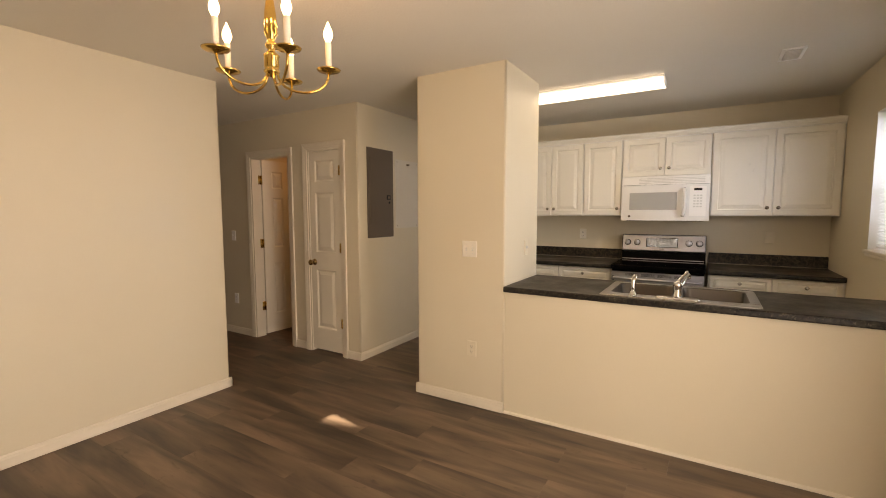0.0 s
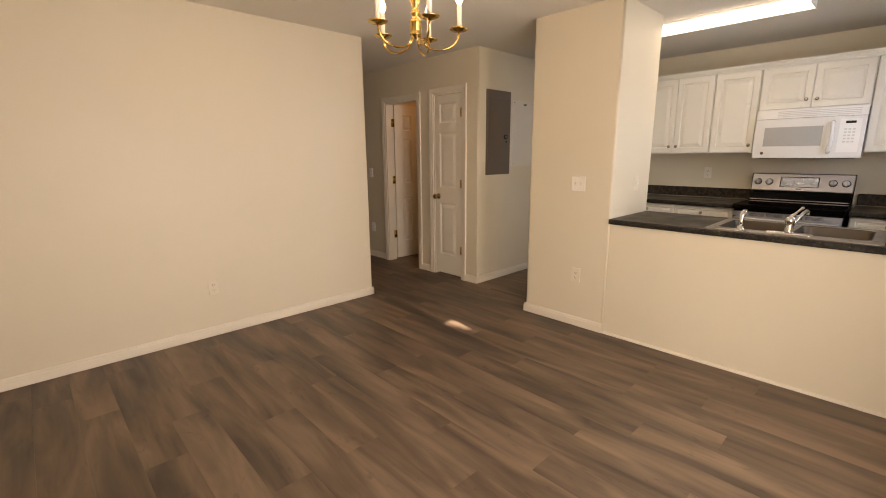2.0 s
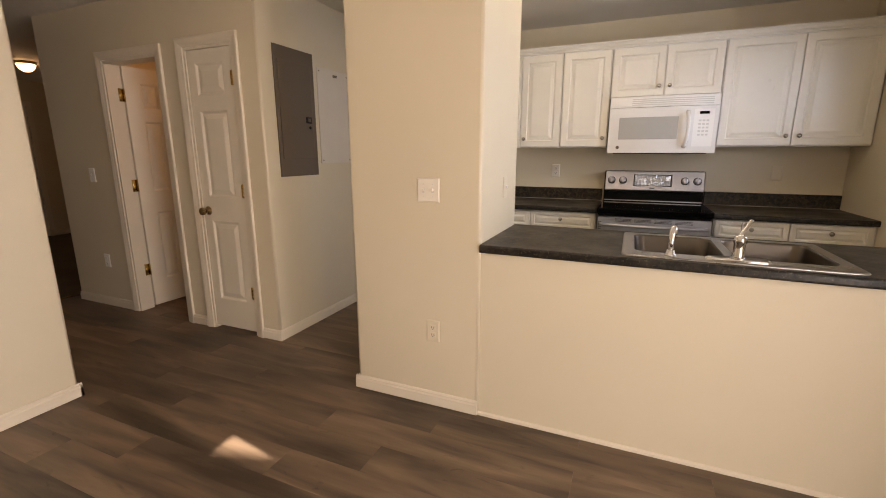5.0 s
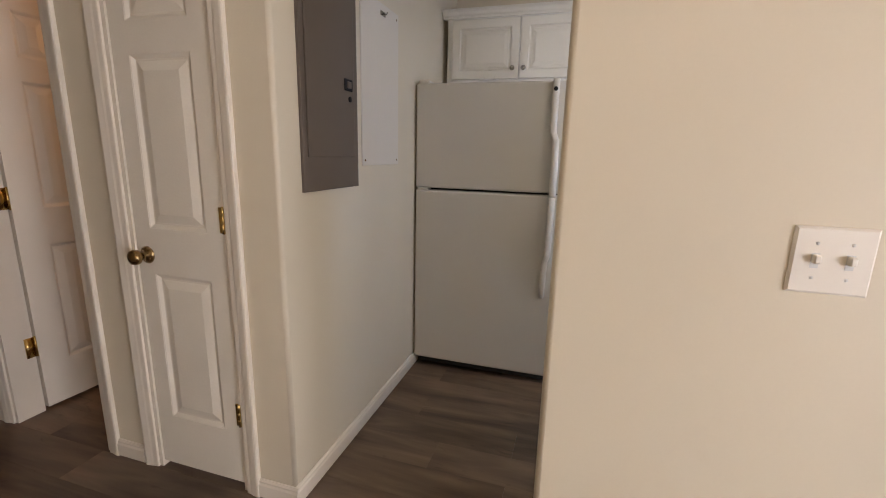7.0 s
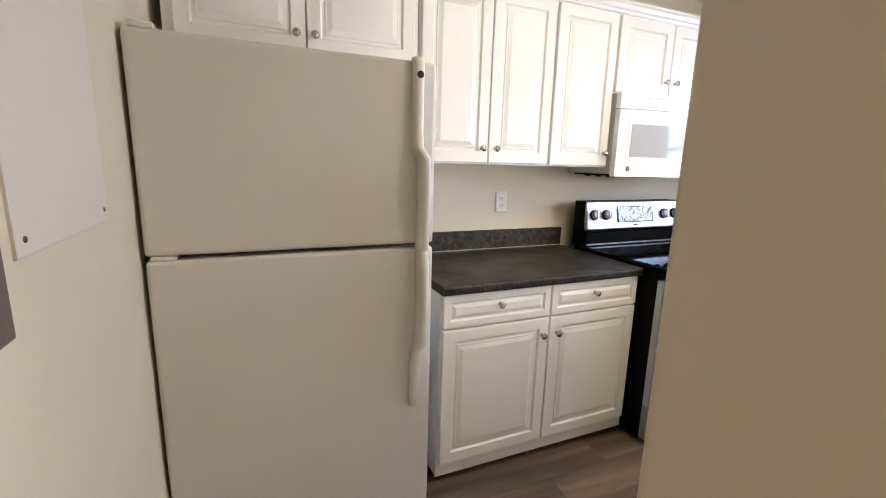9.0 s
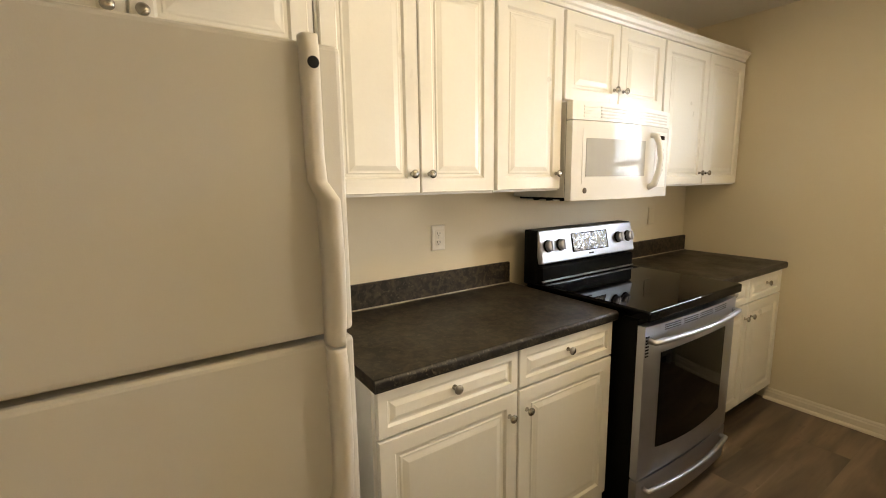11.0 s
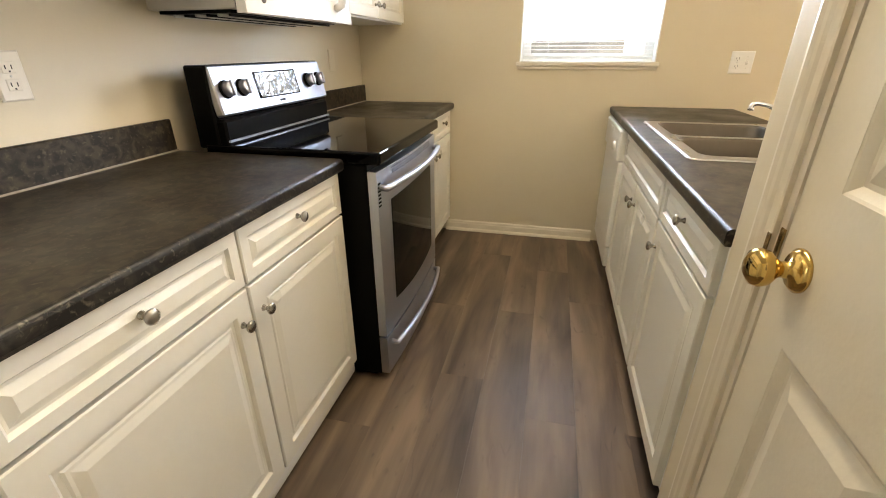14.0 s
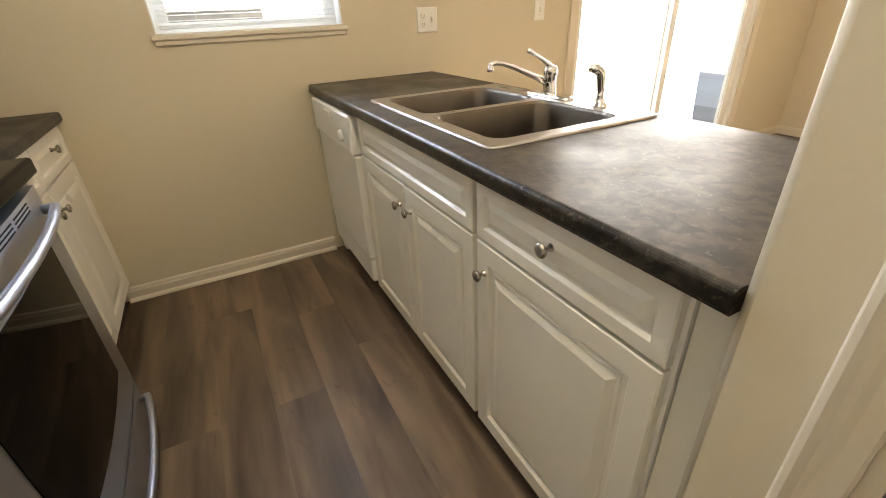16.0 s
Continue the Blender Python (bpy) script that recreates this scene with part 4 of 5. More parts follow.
# refrigerator
FX0, FX1, FF = -2.86, -2.032, 4.63
fr = thing("refrigerator", ((FX0 + FX1) / 2, 5.0, 0), "white top-freezer refrigerator with moulded side handles", "refrigerator")
part("body", boxes((FX0 + 0.008, FX1 - 0.008, FF + 0.085, 5.36, 0.04, 1.685), (FX0 + 0.05, FX1 - 0.05, FF + 0.10, 5.30, 0.0, 0.04), bevel=0.004), FRIDGE, fr)
part("gasket", boxes((FX0 + 0.012, FX1 - 0.012, FF + 0.072, FF + 0.085, 0.065, 1.68)), GASKETGAP, fr, "dark door gasket")
part("base_grille", boxes((FX0 + 0.02, FX1 - 0.02, FF + 0.05, FF + 0.07, 0.012, 0.062), bevel=0.003), GASKETGAP, fr, "dark base grille")


def fridge_door(name, z0, z1):
    bm = bmesh.new()
    box(bm, FX0, FX1, FF, FF + 0.072, z0, z1, bevel=0.012, segments=3)
    return part(name, bm, FRIDGE, fr)


fz = fridge_door("freezer_door", 1.126, 1.700)
fd = fridge_door("fresh_food_door", 0.060, 1.114)


def grip(parent, hx, rows):
    """A moulded handle with a rounded section: rows of (x shift, out, half width, z) from end to end."""
    bm = bmesh.new()
    rings = []
    steps = []
    for a, b in zip(rows, rows[1:]):
        n = 4
        for q in range(n):
            t = q / n
            t = t * t * (3 - 2 * t)
            steps.append([p + (r - p) * t for p, r in zip(a, b)])
    steps.append(rows[-1])
    for dx, out, hw, z in steps:
        ring = []
        for k in range(13):
            a = math.pi * k / 12
            c, d = math.cos(a), math.sin(a)
            ring.append(bm.verts.new((hx + dx - hw * math.copysign(abs(c) ** 0.55, c), FF + 0.004 - out * d ** 0.55, z)))
        rings.append(ring)
    for a, b in zip(rings, rings[1:]):
        for k in range(13):
            f = bm.faces.new((a[k], a[(k + 1) % 13], b[(k + 1) % 13], b[k]))
            f.smooth = True
    bm.faces.new(rings[0]), bm.faces.new(rings[-1][::-1])
    return part("handle", bm, FRIDGETRIM, parent, "moulded off-white handle")


hxf = FX1 - 0.055
grip(fz, hxf, [(-0.012, 0.030, 0.0172, 1.707), (-0.012, 0.036, 0.0172, 1.675), (-0.012, 0.036, 0.0164, 1.485), (-0.010, 0.040, 0.0164, 1.440), (0.006, 0.066, 0.0164, 1.405), (0.008, 0.068, 0.0172, 1.285), (0.008, 0.062, 0.0180, 1.185), (0.008, 0.045, 0.0180, 1.110)])
grip(fd, hxf, [(0.008, 0.045, 0.0180, 1.105), (0.008, 0.062, 0.0172, 1.045), (0.008, 0.066, 0.0164, 0.905), (0.006, 0.060, 0.0164, 0.785), (-0.004, 0.034, 0.0148, 0.750), (-0.008, 0.030, 0.016, 0.685), (-0.010, 0.022, 0.014, 0.565), (-0.010, 0.010, 0.012, 0.535)])
part("maker_badge", lathe(bmesh.new(), pose(hxf - 0.012, FF - 0.031, 1.655, 90), ((0.011, 0), (0.011, 0.0015), (0.009, 0.0025), (0, 0.0025)), 16), MARK, fz, "small round dark badge")
part("hinge_cover", boxes((FX0 + 0.01, FX0 + 0.07, FF + 0.02, FF + 0.12, 1.700, 1.718), bevel=0.004), FRIDGETRIM, fr)
part("centre_hinge", boxes((FX0 + 0.012, FX0 + 0.075, FF + 0.004, FF + 0.06, 1.1145, 1.1255), bevel=0.002), WHITEP, fr)

# dishwasher
dw = thing("dishwasher", (0.477, 3.5, 0), "white built-in dishwasher under the peninsula counter", "dishwasher")
# The tub's dark colour supplies the shade seen between the panels.
part("body", boxes((0.209, 0.812, 3.25, 3.70, 0.09, 0.868)), GASKETGAP, dw, "tub coloured dark for the shade in the seams")
part("door_panel", boxes((0.215, 0.806, 3.70, 3.776, 0.235, 0.705), bevel=0.006), DWWHITE, dw)
cs = part("control_strip", boxes((0.215, 0.806, 3.70, 3.788, 0.712, 0.868), bevel=0.008), DWWHITE, dw)
part("dial", lathe(bmesh.new(), pose(0.325, 3.788, 0.775, -90), ((0.024, 0), (0.022, 0.014), (0.016, 0.018), (0, 0.018)), 20), DWWHITE, cs, "round white dial")
part("latch", boxes((0.47, 0.55, 3.786, 3.797, 0.825, 0.85), bevel=0.003), DWWHITE, cs)
part("lower_panel", boxes((0.215, 0.806, 3.70, 3.772, 0.115, 0.228), bevel=0.005), DWWHITE, dw)
part("toe_kick", boxes((0.213, 0.808, 3.645, 3.68, 0, 0.108)), TOE, dw, "recessed toe kick with its shade put into the colour")

# sink
SX0, SX1, SY0, SY1 = -0.63, 0.205, 3.115, 3.697
sk = thing("kitchen_sink", ((SX0 + SX1) / 2, 3.37, 0.914), "double-bowl stainless steel drop-in sink", "sink")


def rounded(x0, x1, y0, y1, r, z, n=6):
    pts = []
    for cx, cy, a0 in ((x1 - r, y1 - r, 0), (x0 + r, y1 - r, 90), (x0 + r, y0 + r, 180), (x1 - r, y0 + r, 270)):
        for k in range(n + 1):
            a = math.radians(a0 + 90 * k / n)
            pts.append(Vector((cx + r * math.cos(a), cy + r * math.sin(a), z)))
    return pts


def loft(bm, rings, cap=True, smooth=True):
    vs = [[bm.verts.new(p) for p in ring] for ring in rings]
    for a, b in zip(vs, vs[1:]):
        for i in range(len(a)):
            j = (i + 1) % len(a)
            f = bm.faces.new((a[i], a[j], b[j], b[i]))
            f.smooth = smooth
    if cap:
        bm.faces.new(vs[-1])
    return vs


bm = bmesh.new()
mid = (SX0 + SX1) / 2
cells = ((SX0 + 0.008, mid, SX0 + 0.05, mid - 0.018), (mid, SX1 - 0.008, mid + 0.018, SX1 - 0.05))
for c0, c1, b0, b1 in cells:
    n = 6
    inner = rounded(b0, b1, SY0 + 0.095, SY1 - 0.05, 0.05, 0.9205, n)
    corners = [Vector((c1, SY1 - 0.008, 0.921)), Vector((c0, SY1 - 0.008, 0.921)), Vector((c0, SY0 + 0.008, 0.921)), Vector((c1, SY0 + 0.008, 0.921))]
    outer = [corners[i // (n + 1)] for i in range(len(inner))]
    loft(bm, (outer, inner), cap=False, smooth=False)
rim = part("rim", bm, RIMM, sk)
bm = bmesh.new()
loft(bm, (rounded(SX0, SX1, SY0, SY1, 0.03, 0.9145), rounded(SX0, SX1, SY0, SY1, 0.03, 0.917), rounded(SX0 + 0.003, SX1 - 0.003, SY0 + 0.003, SY1 - 0.003, 0.03, 0.920), rounded(SX0 + 0.010, SX1 - 0.010, SY0 + 0.010, SY1 - 0.010, 0.025, 0.9215), rounded(SX0 + 0.016, SX1 - 0.016, SY0 + 0.016, SY1 - 0.016, 0.02, 0.9195)), cap=False)
part("rim_edge", bm, RIMM, sk)
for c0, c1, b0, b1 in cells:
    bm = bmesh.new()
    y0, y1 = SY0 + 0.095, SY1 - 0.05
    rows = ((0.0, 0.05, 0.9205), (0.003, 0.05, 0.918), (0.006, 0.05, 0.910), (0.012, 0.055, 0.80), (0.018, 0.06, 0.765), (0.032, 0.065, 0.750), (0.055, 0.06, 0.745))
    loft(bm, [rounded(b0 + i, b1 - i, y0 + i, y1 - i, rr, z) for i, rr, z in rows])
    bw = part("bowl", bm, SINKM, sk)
    cx, cy = (b0 + b1) / 2, (y0 + y1) / 2
    part("strainer", lathe(bmesh.new(), pose(cx, cy, 0.7455), ((0.057, 0), (0.055, 0.003), (0.042, 0.002), (0.036, -0.001), (0.0, -0.001)), 24), CHROME, bw, "chrome drain strainer")
fc = thing("faucet", (-0.2, 3.163, 0.921), "chrome single-lever kitchen faucet on the sink deck", "faucet")
bx, by = -0.2, 3.163
bm = bmesh.new()
loft(bm, (rounded(bx - 0.115, bx + 0.115, by - 0.026, by + 0.026, 0.025, 0.921), rounded(bx - 0.115, bx + 0.115, by - 0.026, by + 0.026, 0.025, 0.927), rounded(bx - 0.104, bx + 0.104, by - 0.019, by + 0.019, 0.018, 0.933)))
part("deck_plate", bm, CHROME, fc)
part("body", lathe(bmesh.new(), pose(bx, by, 0.931), ((0.025, 0), (0.0225, 0.010), (0.0205, 0.04), (0.0205, 0.058), (0.0235, 0.062), (0.0245, 0.078), (0.020, 0.090), (0.0, 0.096)), 24), CHROME, fc)
part("spout", tube(bmesh.new(), [(bx + 0.004, by + 0.012, 0.968), (bx + 0.014, by + 0.05, 0.988), (bx + 0.030, by + 0.12, 1.021), (bx + 0.040, by + 0.17, 1.040), (bx + 0.046, by + 0.198, 1.045), (bx + 0.049, by + 0.212, 1.040), (bx + 0.050, by + 0.216, 1.026), (bx + 0.050, by + 0.216, 1.018)], [0.0125, 0.0095, 0.0085, 0.0082, 0.0085, 0.0095, 0.0110, 0.0110], 14), CHROME, fc)
part("lever", tube(bmesh.new(), [(bx, by, 1.015), (bx + 0.006, by + 0.010, 1.030), (bx + 0.022, by + 0.034, 1.050), (bx + 0.036, by + 0.056, 1.066), (bx + 0.041, by + 0.064, 1.072), (bx + 0.044, by + 0.070, 1.076)], [0.013, 0.0085, 0.0058, 0.0065, 0.0095, 0.006], 12), CHROME, fc)
sp = thing("side_sprayer", (-0.44, 3.163, 0.921), "chrome side sprayer standing in the sink deck", "sprayer")
part("base", lathe(bmesh.new(), pose(-0.44, 3.163, 0.921), ((0.025, 0), (0.023, 0.005), (0.017, 0.012), (0.015, 0.024), (0.0, 0.024)), 20), CHROME, sp)
part("wand", tube(bmesh.new(), [(-0.44, 3.163, 0.94), (-0.44, 3.165, 0.975), (-0.439, 3.167, 1.003), (-0.437, 3.172, 1.020), (-0.434, 3.188, 1.032), (-0.430, 3.208, 1.034)], [0.0105, 0.0115, 0.0135, 0.0155, 0.0150, 0.0115], 14), CHROME, sp)


def plate(name, label, m, w, h, kind, cover=None):
    """A wall plate; m: its face looks to m's -y and its middle is m's origin. kind: outlet, switch, double_switch, double."""
    ob = thing(name, (0, 0, 0), label, name.replace("_", " "))
    pl = part("cover", panelled(bmesh.new(), pose(-w / 2, 0, -h / 2), w, h, ((0, 0), (0, 0.003), (0.004, 0.0065))), cover or WHITEP, ob)
    cols = [0] if kind in ("outlet", "switch", "blank") else [-w * 0.21, w * 0.21]
    for i, cx in enumerate(cols):
        sort = kind if len(cols) == 1 else ("switch" if kind == "double_switch" or i else "outlet")
        if sort == "blank":
            continue
        if sort == "outlet":
            for z in (0.02, -0.02):
                f = part("receptacle", panelled(bmesh.new(), pose(cx - 0.016, -0.0064, z - 0.014), 0.032, 0.028, ((0, 0), (0.002, 0.0018))), cover or WHITEP, pl)
                part("slots", boxes((cx - 0.008, cx - 0.006, -0.0090, -0.0080, z - 0.004, z + 0.006), (cx + 0.006, cx + 0.008, -0.0090, -0.0080, z - 0.004, z + 0.006), (cx - 0.002, cx + 0.002, -0.0090, -0.0080, z - 0.011, z - 0.007)), MARK, f)
        else:
            bm = boxes((cx - 0.005, cx + 0.005, -0.019, -0.006, -0.004, 0.011), bevel=0.002)
            part("toggle", bm, cover if cover == IVORY else WHITEP, pl)
            part("toggle_slot", boxes((cx - 0.006, cx + 0.006, -0.0072, -0.0060, -0.013, 0.013)), MWSIDE, pl)
        for z in ((0.0,) if sort == "outlet" else (0.03, -0.03)):
            part("screw", lathe(bmesh.new(), pose(cx, -0.0062, z, 90), ((0.0032, 0), (0.0028, 0.001), (0, 0.0012)), 10), MWSIDE, pl)
    ob.matrix_world = m
    return ob


plate("light_switch", "cream double toggle switch plate on the column", pose(-1.529, 3.10, 1.163), 0.118, 0.116, "double_switch", IVORY)
plate("outlet", "white duplex outlet low on the column", pose(-1.507, 3.10, 0.43), 0.072, 0.116, "outlet", PAINTED)
plate("light_switch", "white switch plate on the counter side of the column", pose(-1.257, 3.51, 1.157, 0, 0, 90), 0.072, 0.116, "switch", PAINTED)
plate("outlet", "cream duplex outlet above the counter backsplash", pose(-1.285, YB, 1.18), 0.072, 0.116, "outlet", IVORY)
plate("outlet", "cream painted blank plate above the corner counter", pose(0.44, YB, 1.185), 0.072, 0.116, "blank", PAINTED)
plate("outlet", "white double plate with outlet and switch beside the window", pose(XE, 3.105, 1.168, 0, 0, -90), 0.118, 0.118, "double")
plate("light_switch", "white switch plate near the patio door", pose(XE, 2.36, 1.19, 0, 0, -90), 0.072, 0.116, "switch")
plate("light_switch", "white switch plate in the hall", pose(-4.805, HALL, 1.16), 0.072, 0.116, "switch")
plate("outlet", "white duplex outlet low on the hall wall", pose(-4.795, HALL, 0.42), 0.072, 0.116, "outlet")
plate("outlet", "white duplex outlet low on the dining room wall", pose(XW, 0.915, 0.394, 0, 0, 90), 0.072, 0.116, "outlet", PAINTED)

# kitchen ceiling light
kl = thing("ceiling_light", (-1.0, 4.01, CEIL), "long white wraparound fluorescent ceiling light, switched on", "ceiling light")
part("housing", boxes((-1.62, -0.395, 3.98, 4.176, CEIL - 0.03, CEIL), bevel=0.003), WHITEP, kl)
bm = bmesh.new()
cols = []
sec = ((-0.108, -0.022), (-0.106, -0.036), (-0.096, -0.054), (-0.078, -0.064), (0.078, -0.064), (0.096, -0.054), (0.106, -0.036), (0.108, -0.022))
for x in (-1.63, -0.388):
    cols.append([bm.verts.new((x, 4.078 + a, CEIL + b)) for a, b in sec])
for k in range(8):
    bm.faces.new((cols[0][k], cols[0][(k + 1) % 8], cols[1][(k + 1) % 8], cols[1][k]))
bm.faces.new(cols[0]), bm.faces.new(cols[1][::-1])
part("diffuser", bm, DIFFUSER, kl, "glowing white acrylic diffuser")
for x in (-1.634, -0.388):
    part("end_cap", boxes((x, x + 0.006, 3.964, 4.192, CEIL - 0.062, CEIL - 0.002), bevel=0.002), WHITEP, kl)
lamp("fluorescent_light", "AREA", look((-1.0, 4.06, CEIL - 0.075), (-1.0, 4.06, 0)), 1.5, (1.0, 0.88, 0.62), size=0.22, size_y=1.2).rotation_euler = (0, 0, radians(90))

# ceiling vent
vt = thing("ceiling_vent", (0.352, 3.96, CEIL), "small white louvred ceiling vent", "vent")
part("frame", boxes((0.29, 0.415, 3.835, 3.855, CEIL - 0.008, CEIL), (0.29, 0.415, 4.065, 4.085, CEIL - 0.008, CEIL), (0.29, 0.31, 3.855, 4.065, CEIL - 0.008, CEIL), (0.395, 0.415, 3.855, 4.065, CEIL - 0.008, CEIL)), WHITEP, vt)
for k in range(7):
    bm = boxes((0.31, 0.395, -0.011, 0.011, -0.001, 0.001))
    bmesh.ops.transform(bm, matrix=pose(0, 3.872 + k * 0.029, CEIL - 0.007, 35), verts=bm.verts)
    part("slat", bm, WHITEP, vt)
part("duct", boxes((0.312, 0.393, 3.857, 4.063, CEIL - 0.003, CEIL - 0.001)), MWSIDE, vt)

# ---- hall fittings ----
bp_ = thing("breaker_panel", (-2.87, 3.73, 1.18), "grey metal electrical breaker panel with door", "breaker panel")
part("cover", panelled(bmesh.new(), pose(-2.87, 3.54, 1.178, 0, 0, 90), 0.395, 0.872, ((0, 0), (0, 0.010), (0.004, 0.012))), PANELGREY, bp_)
dd = part("door", panelled(bmesh.new(), pose(-2.858, 3.565, 1.30, 0, 0, 90), 0.33, 0.66, ((0, 0), (0, 0.005), (0.003, 0.006))), PANELGREY, bp_)
part("latch", boxes((-2.853, -2.846, 3.815, 3.875, 1.555, 1.60), bevel=0.003), MARK, dd, "black door latch")
part("latch_pull", boxes((-2.848, -2.842, 3.83, 3.86, 1.565, 1.59), bevel=0.002), PANELGREY, dd)
part("lock", lathe(bmesh.new(), pose(-2.852, 3.858, 1.525, 0, 90), ((0.011, 0), (0.011, 0.004), (0, 0.005)), 14), MARK, dd)
ac = thing("access_cover", (-2.87, 4.185, 1.26), "cream painted sheet access cover screwed to the wall", "access panel")
part("sheet", panelled(bmesh.new(), pose(-2.87, 3.985, 1.262, 0, 0, 90), 0.40, 0.715, ((0, 0), (0, 0.004), (0.002, 0.005))), COVER, ac)
for y, z in ((4.01, 1.285), (4.36, 1.285), (4.01, 1.95), (4.36, 1.95)):
    part("screw", lathe(bmesh.new(), pose(-2.865, y, z, 0, 90), ((0.005, 0), (0.004, 0.002), (0, 0.0025)), 10), BRASSDARK, ac)
hk = thing("wall_hook", (-2.865, 4.2, 1.93), "small metal hook on the access cover", "hook")
part("plate", boxes((-2.865, -2.861, 4.175, 4.225, 1.925, 1.945), bevel=0.001), NICKEL, hk)
part("prong", tube(bmesh.new(), [(-2.862, 4.2, 1.935), (-2.845, 4.2, 1.93), (-2.84, 4.2, 1.94)], 0.003, 8), NICKEL, hk)

hl = thing("ceiling_dome_light", (-7.6, 4.4, CEIL), "warm glowing dome light on the entry ceiling", "ceiling light")
part("canopy", lathe(bmesh.new(), pose(-7.6, 4.4, CEIL - 0.03), ((0.10, 0), (0.108, 0.01), (0.108, 0.03)), 28), BRASSDARK, hl)
part("dome", lathe(bmesh.new(), pose(-7.6, 4.4, CEIL - 0.12), ((0.0, 0), (0.035, 0.004), (0.07, 0.03), (0.092, 0.07), (0.095, 0.09)), 28), DOMEGLOW, hl, "glowing frosted glass dome")
lamp("entry_light", "POINT", pose(-7.6, 4.4, CEIL - 0.2), 0.55, (1.0, 0.58, 0.28), radius=0.1)
lamp("bathroom_light", "POINT", pose(-4.0, 4.6, 2.1), 1.3, (1.0, 0.55, 0.26), radius=0.08)

# ---- dining chandelier ----
CX, CY, PZ, PR = -1.488, 1.424, 1.972, 0.207
ch = thing("chandelier", (CX, CY, CEIL), "polished brass five-arm candle chandelier, lit", "chandelier")
part("stem", lathe(bmesh.new(), pose(CX, CY, PZ - 0.03), ((0.0, -0.012), (0.010, -0.008), (0.014, 0.0), (0.026, 0.006), (0.030, 0.012), (0.024, 0.018), (0.027, 0.026), (0.027, 0.062), (0.030, 0.068), (0.018, 0.078), (0.012, 0.088), (0.020, 0.098), (0.022, 0.110), (0.012, 0.120), (0.014, 0.128), (0.024, 0.15), (0.021, 0.22), (0.014, 0.268), (0.012, 0.275), (0.028, 0.282), (0.029, 0.288), (0.014, 0.296), (0.011, 0.316), (0.006, 0.325), (0.006, 0.345), (0.0, 0.346)), 28), BRASS, ch, "turned brass centre column")
bm = bmesh.new()
for k in range(12):
    z = PZ + 0.312 + k * 0.0215
    a = (k % 2) * math.pi / 2
    tube(bm, [(CX + 0.006 * math.cos(t) * math.cos(a), CY + 0.006 * math.cos(t) * math.sin(a), z + 0.013 * math.sin(t)) for t in [2 * math.pi * q / 12 for q in range(13)]], 0.0016, 6)
part("chain", bm, BRASS, ch)
part("canopy", lathe(bmesh.new(), pose(CX, CY, CEIL - 0.035), ((0.008, 0), (0.03, 0.006), (0.055, 0.02), (0.06, 0.034), (0.06, 0.035)), 28), BRASS, ch)
for k in range(5):
    a = math.radians(-23.7 + 72 * (k - 2))
    ux, uy = math.cos(a), math.sin(a)
    def at(r, z):
        return (CX + r * ux, CY + r * uy, PZ + z)
    path = [at(0.016, 0.0)]
    for q in range(13):
        t = math.pi * q / 12
        path.append(at(0.019 + (PR - 0.019) * (0.5 - 0.5 * math.cos(t)), -0.082 * math.sin(t) ** 0.8 - 0.012 * (1 - q / 12)))
    path.append(at(PR, 0.0))
    arm = part("arm", tube(bmesh.new(), path, 0.0048, 10), BRASS, ch, "curved brass arm")
    part("drip_pan", lathe(bmesh.new(), pose(*at(PR, -0.004)), ((0.006, -0.008), (0.012, -0.002), (0.030, 0.0), (0.042, 0.005), (0.046, 0.010), (0.044, 0.011), (0.030, 0.005), (0.014, 0.005), (0.012, 0.016), (0.0, 0.016)), 28), BRASS, arm, "scalloped brass drip pan")
    part("candle_sleeve", lathe(bmesh.new(), pose(*at(PR, 0.008)), ((0.0115, 0), (0.0115, 0.098), (0.010, 0.10), (0, 0.10)), 16), CANDLE, arm, "ivory candle sleeve")
    part("bulb", lathe(bmesh.new(), pose(*at(PR, 0.106)), ((0.007, 0), (0.010, 0.008), (0.0165, 0.022), (0.0175, 0.034), (0.014, 0.050), (0.007, 0.066), (0.002, 0.078), (0, 0.082)), 16), BULB, arm, "glowing flame-shaped bulb")
    lamp("candle_light", "POINT", pose(*at(PR, 0.215)), 0.34, (1.0, 0.60, 0.28), radius=0.02)

# ---- outside ----
solid("ground", boxes((-60, 400, -300, 300, -0.6, -0.25)), GRASS, "pale paved ground outside", "ground", "structure")
solid("patio", boxes((XE + 0.13, 3.2, -1.5, 3.6, -0.25, -0.03)), CONCRETE, "grey concrete patio slab", "patio", "structure")
# Added out of view: stops the sun from entering by the kitchen window.
solid("balcony_slab", boxes((XE + 0.13, XE + 2.9, 2.6, 5.2, 2.78, 2.93), bevel=0.01), CONCRETE, "unseen concrete slab added to keep sun off the kitchen window", "balcony", "structure")
GX = 8.0
hs = thing("apartment_building", (GX + 4, -4, -0.25), "tall pale gabled block added to mask the sun", "building")
# added sun mask: its steep gable edge lets one low sliver into the dining room
gy, gz = 1.833 + math.tan(radians(SUN_AZ)) * (GX - XE - 0.085), 2.01 + math.tan(radians(SUN_EL)) / math.cos(radians(SUN_AZ)) * (GX - XE - 0.085)
bm = bmesh.new()
sl = 1.2
prof = [(gy + 1.1, -0.25), (gy + 1.1, gz - 1.1 * sl), (gy - 3.0, gz + 3.0 * sl), (gy - 7.1, gz - 1.1 * sl), (gy - 7.1, -0.25)]
a = [bm.verts.new((GX, y, z)) for y, z in prof]
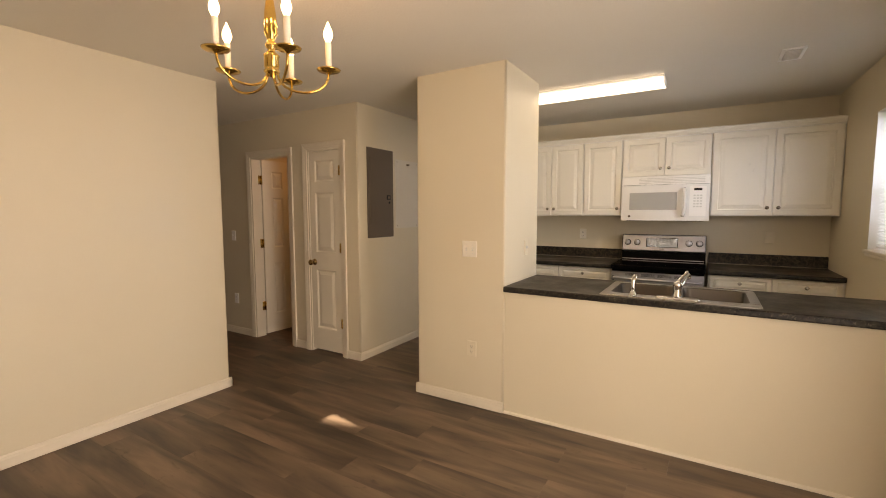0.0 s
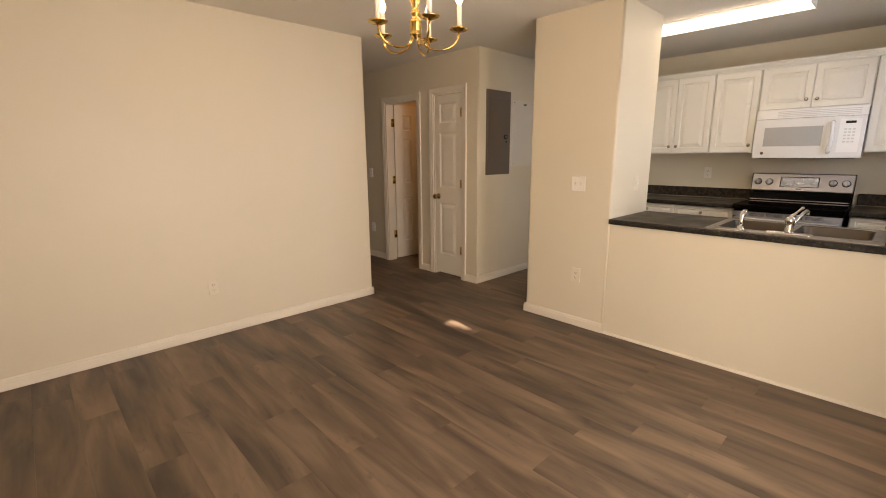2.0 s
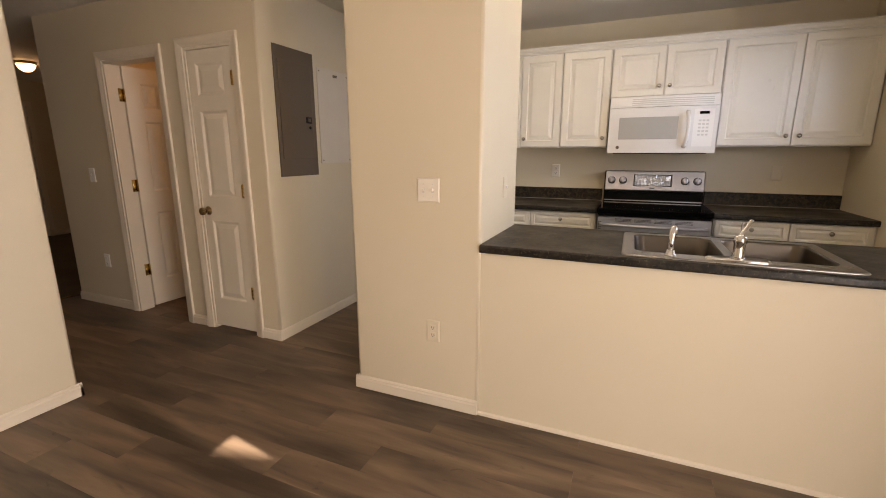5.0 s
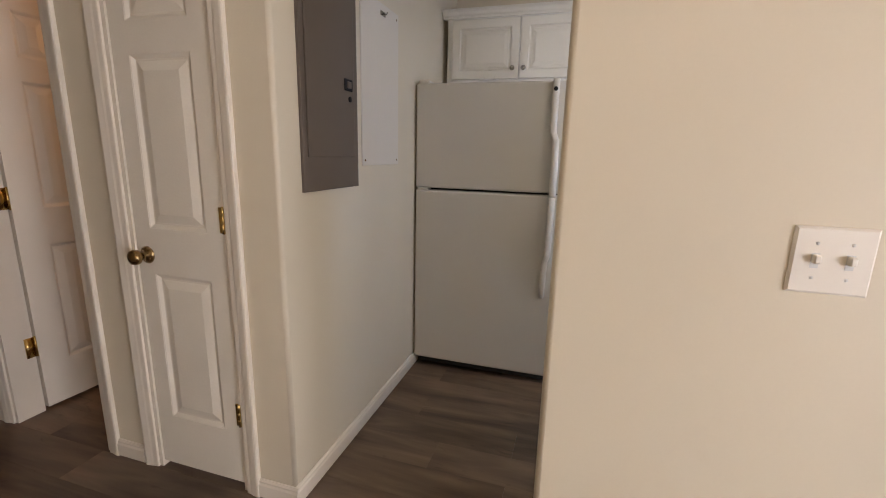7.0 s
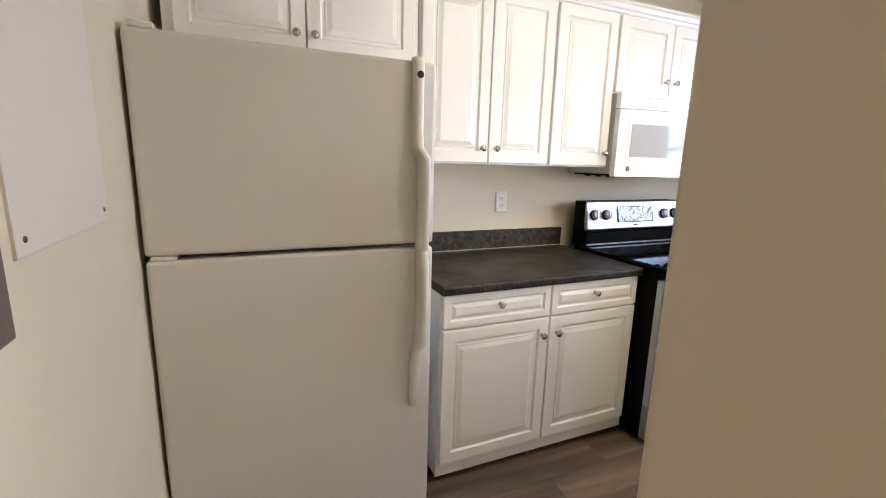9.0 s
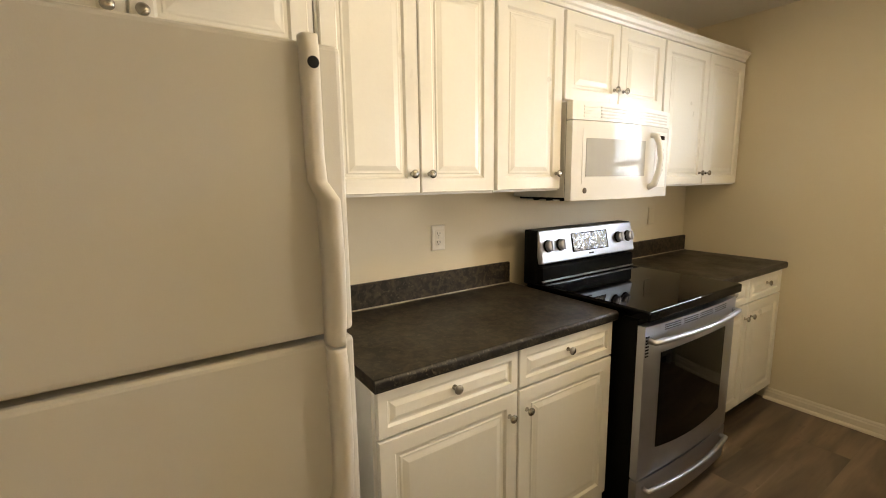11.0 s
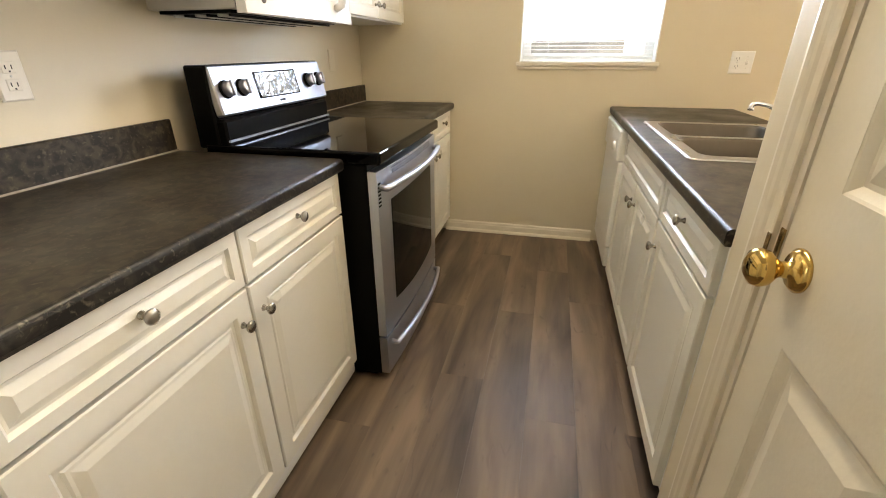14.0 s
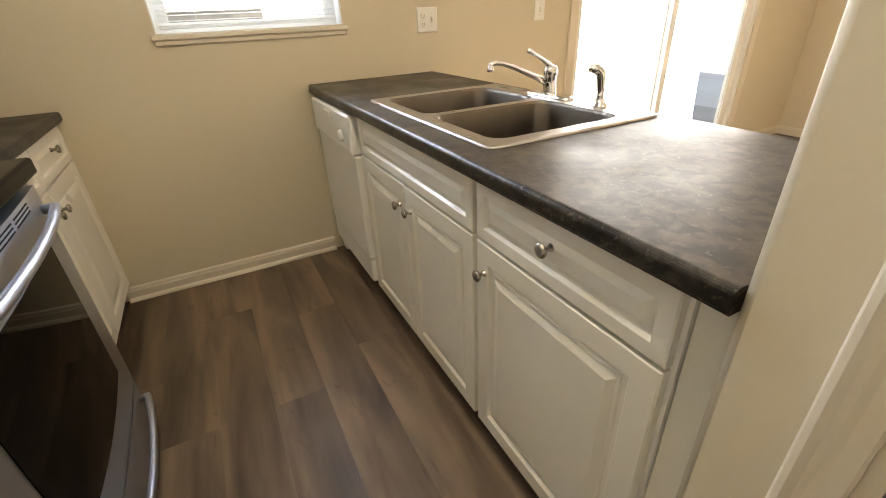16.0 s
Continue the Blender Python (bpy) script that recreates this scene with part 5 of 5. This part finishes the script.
b = [bm.verts.new((GX + 8, y, z)) for y, z in prof]
for i in range(5):
    bm.faces.new((a[i], a[(i + 1) % 5], b[(i + 1) % 5], b[i]))
bm.faces.new(a[::-1]), bm.faces.new(b)
part("wall", bm, SIDING, hs)
for s0 in (1, -1):
    bm = bmesh.new()
    y0, z0, y1, z1 = gy - 3.0, gz + 3.0 * sl - 0.01, gy - 3.0 + s0 * 4.2, gz - 1.2 * sl - 0.01
    v = [bm.verts.new((x, y, z + d)) for x in (GX - 0.001, GX + 8.2) for d in (-0.02, 0.0) for y, z in ((y0, z0), (y1, z1))]
    for q in ((0, 1, 3, 2), (4, 5, 7, 6), (0, 1, 5, 4), (2, 3, 7, 6), (0, 2, 6, 4), (1, 3, 7, 5)):
        bm.faces.new([v[i] for i in q])
    part("roof", bm, SHINGLE, hs)
hs = thing("neighbour_house", (28.5, 1, -0.25), "low neighbouring house with grey shingle roof", "house")
part("wall", boxes((24, 33, -4, 6.0, -0.3, 1.7)), HOUSESIDING, hs)
bm = bmesh.new()
v = [bm.verts.new(p) for p in ((23.5, -4.5, 1.7), (33.5, -4.5, 1.7), (33.5, 6.5, 1.7), (23.5, 6.5, 1.7), (28.5, -1.0, 2.75), (28.5, 4.5, 2.75))]
for q in ((0, 1, 4), (1, 2, 5, 4), (2, 3, 5), (3, 0, 4, 5), (3, 2, 1, 0)):
    bm.faces.new([v[i] for i in q])
part("roof", bm, HOUSEROOF, hs)

# ---- floor planks ----
random.seed(7)
PW, PL = 0.18, 1.22
full_meshes = {}


def plank_mesh(length, width):
    key = (round(length, 3), round(width, 3))
    if key not in full_meshes:
        g, e = 0.00008, 0.00025
        bm = bmesh.new()
        x, y = length / 2 - g, width / 2 - g
        lo = [bm.verts.new(p) for p in ((-x, -y, -0.006), (x, -y, -0.006), (x, y, -0.006), (-x, y, -0.006))]
        md_ = [bm.verts.new(p) for p in ((-x, -y, -0.0012), (x, -y, -0.0012), (x, y, -0.0012), (-x, y, -0.0012))]
        hi = [bm.verts.new(p) for p in ((-x + e, -y + e, 0), (x - e, -y + e, 0), (x - e, y - e, 0), (-x + e, y - e, 0))]
        for r0, r1 in ((lo, md_), (md_, hi)):
            for i in range(4):
                bm.faces.new((r0[i], r0[(i + 1) % 4], r1[(i + 1) % 4], r1[i]))
        bm.faces.new(hi)
        full_meshes[key] = mesh_from("plank", bm, PLANK)
    return full_meshes[key]


FX_LO, FX_HI, FY_LO = -5.45, XE + 0.06, YS - 0.05
shifts = [0.0]
for row in range(35):
    y = FY_LO + row * PW
    s0 = random.choice([0.17, 0.34, 0.51, 0.68, 0.85, 1.02, 1.19])
    while abs(s0 - shifts[-1]) < 0.3:
        s0 = random.choice([0.17, 0.34, 0.51, 0.68, 0.85, 1.02, 1.19])
    shifts.append(s0)
    x = FX_LO - s0
    while x < FX_HI:
        a, b = max(x, FX_LO if y + PW / 2 > 2.3 else XW - 0.06), min(x + PL, FX_HI)
        x += PL
        if b - a < 0.05:
            continue
        cx, cy = (a + b) / 2, y + PW / 2
        if (b < -3.45 and cy < 2.2) or (b < -3.0 and cy > 5.3) or cy > YB + 0.05:
            continue
        o = new("plank", plank_mesh(b - a, PW))
        o.parent = floor
        o.location = (cx, cy, 0)
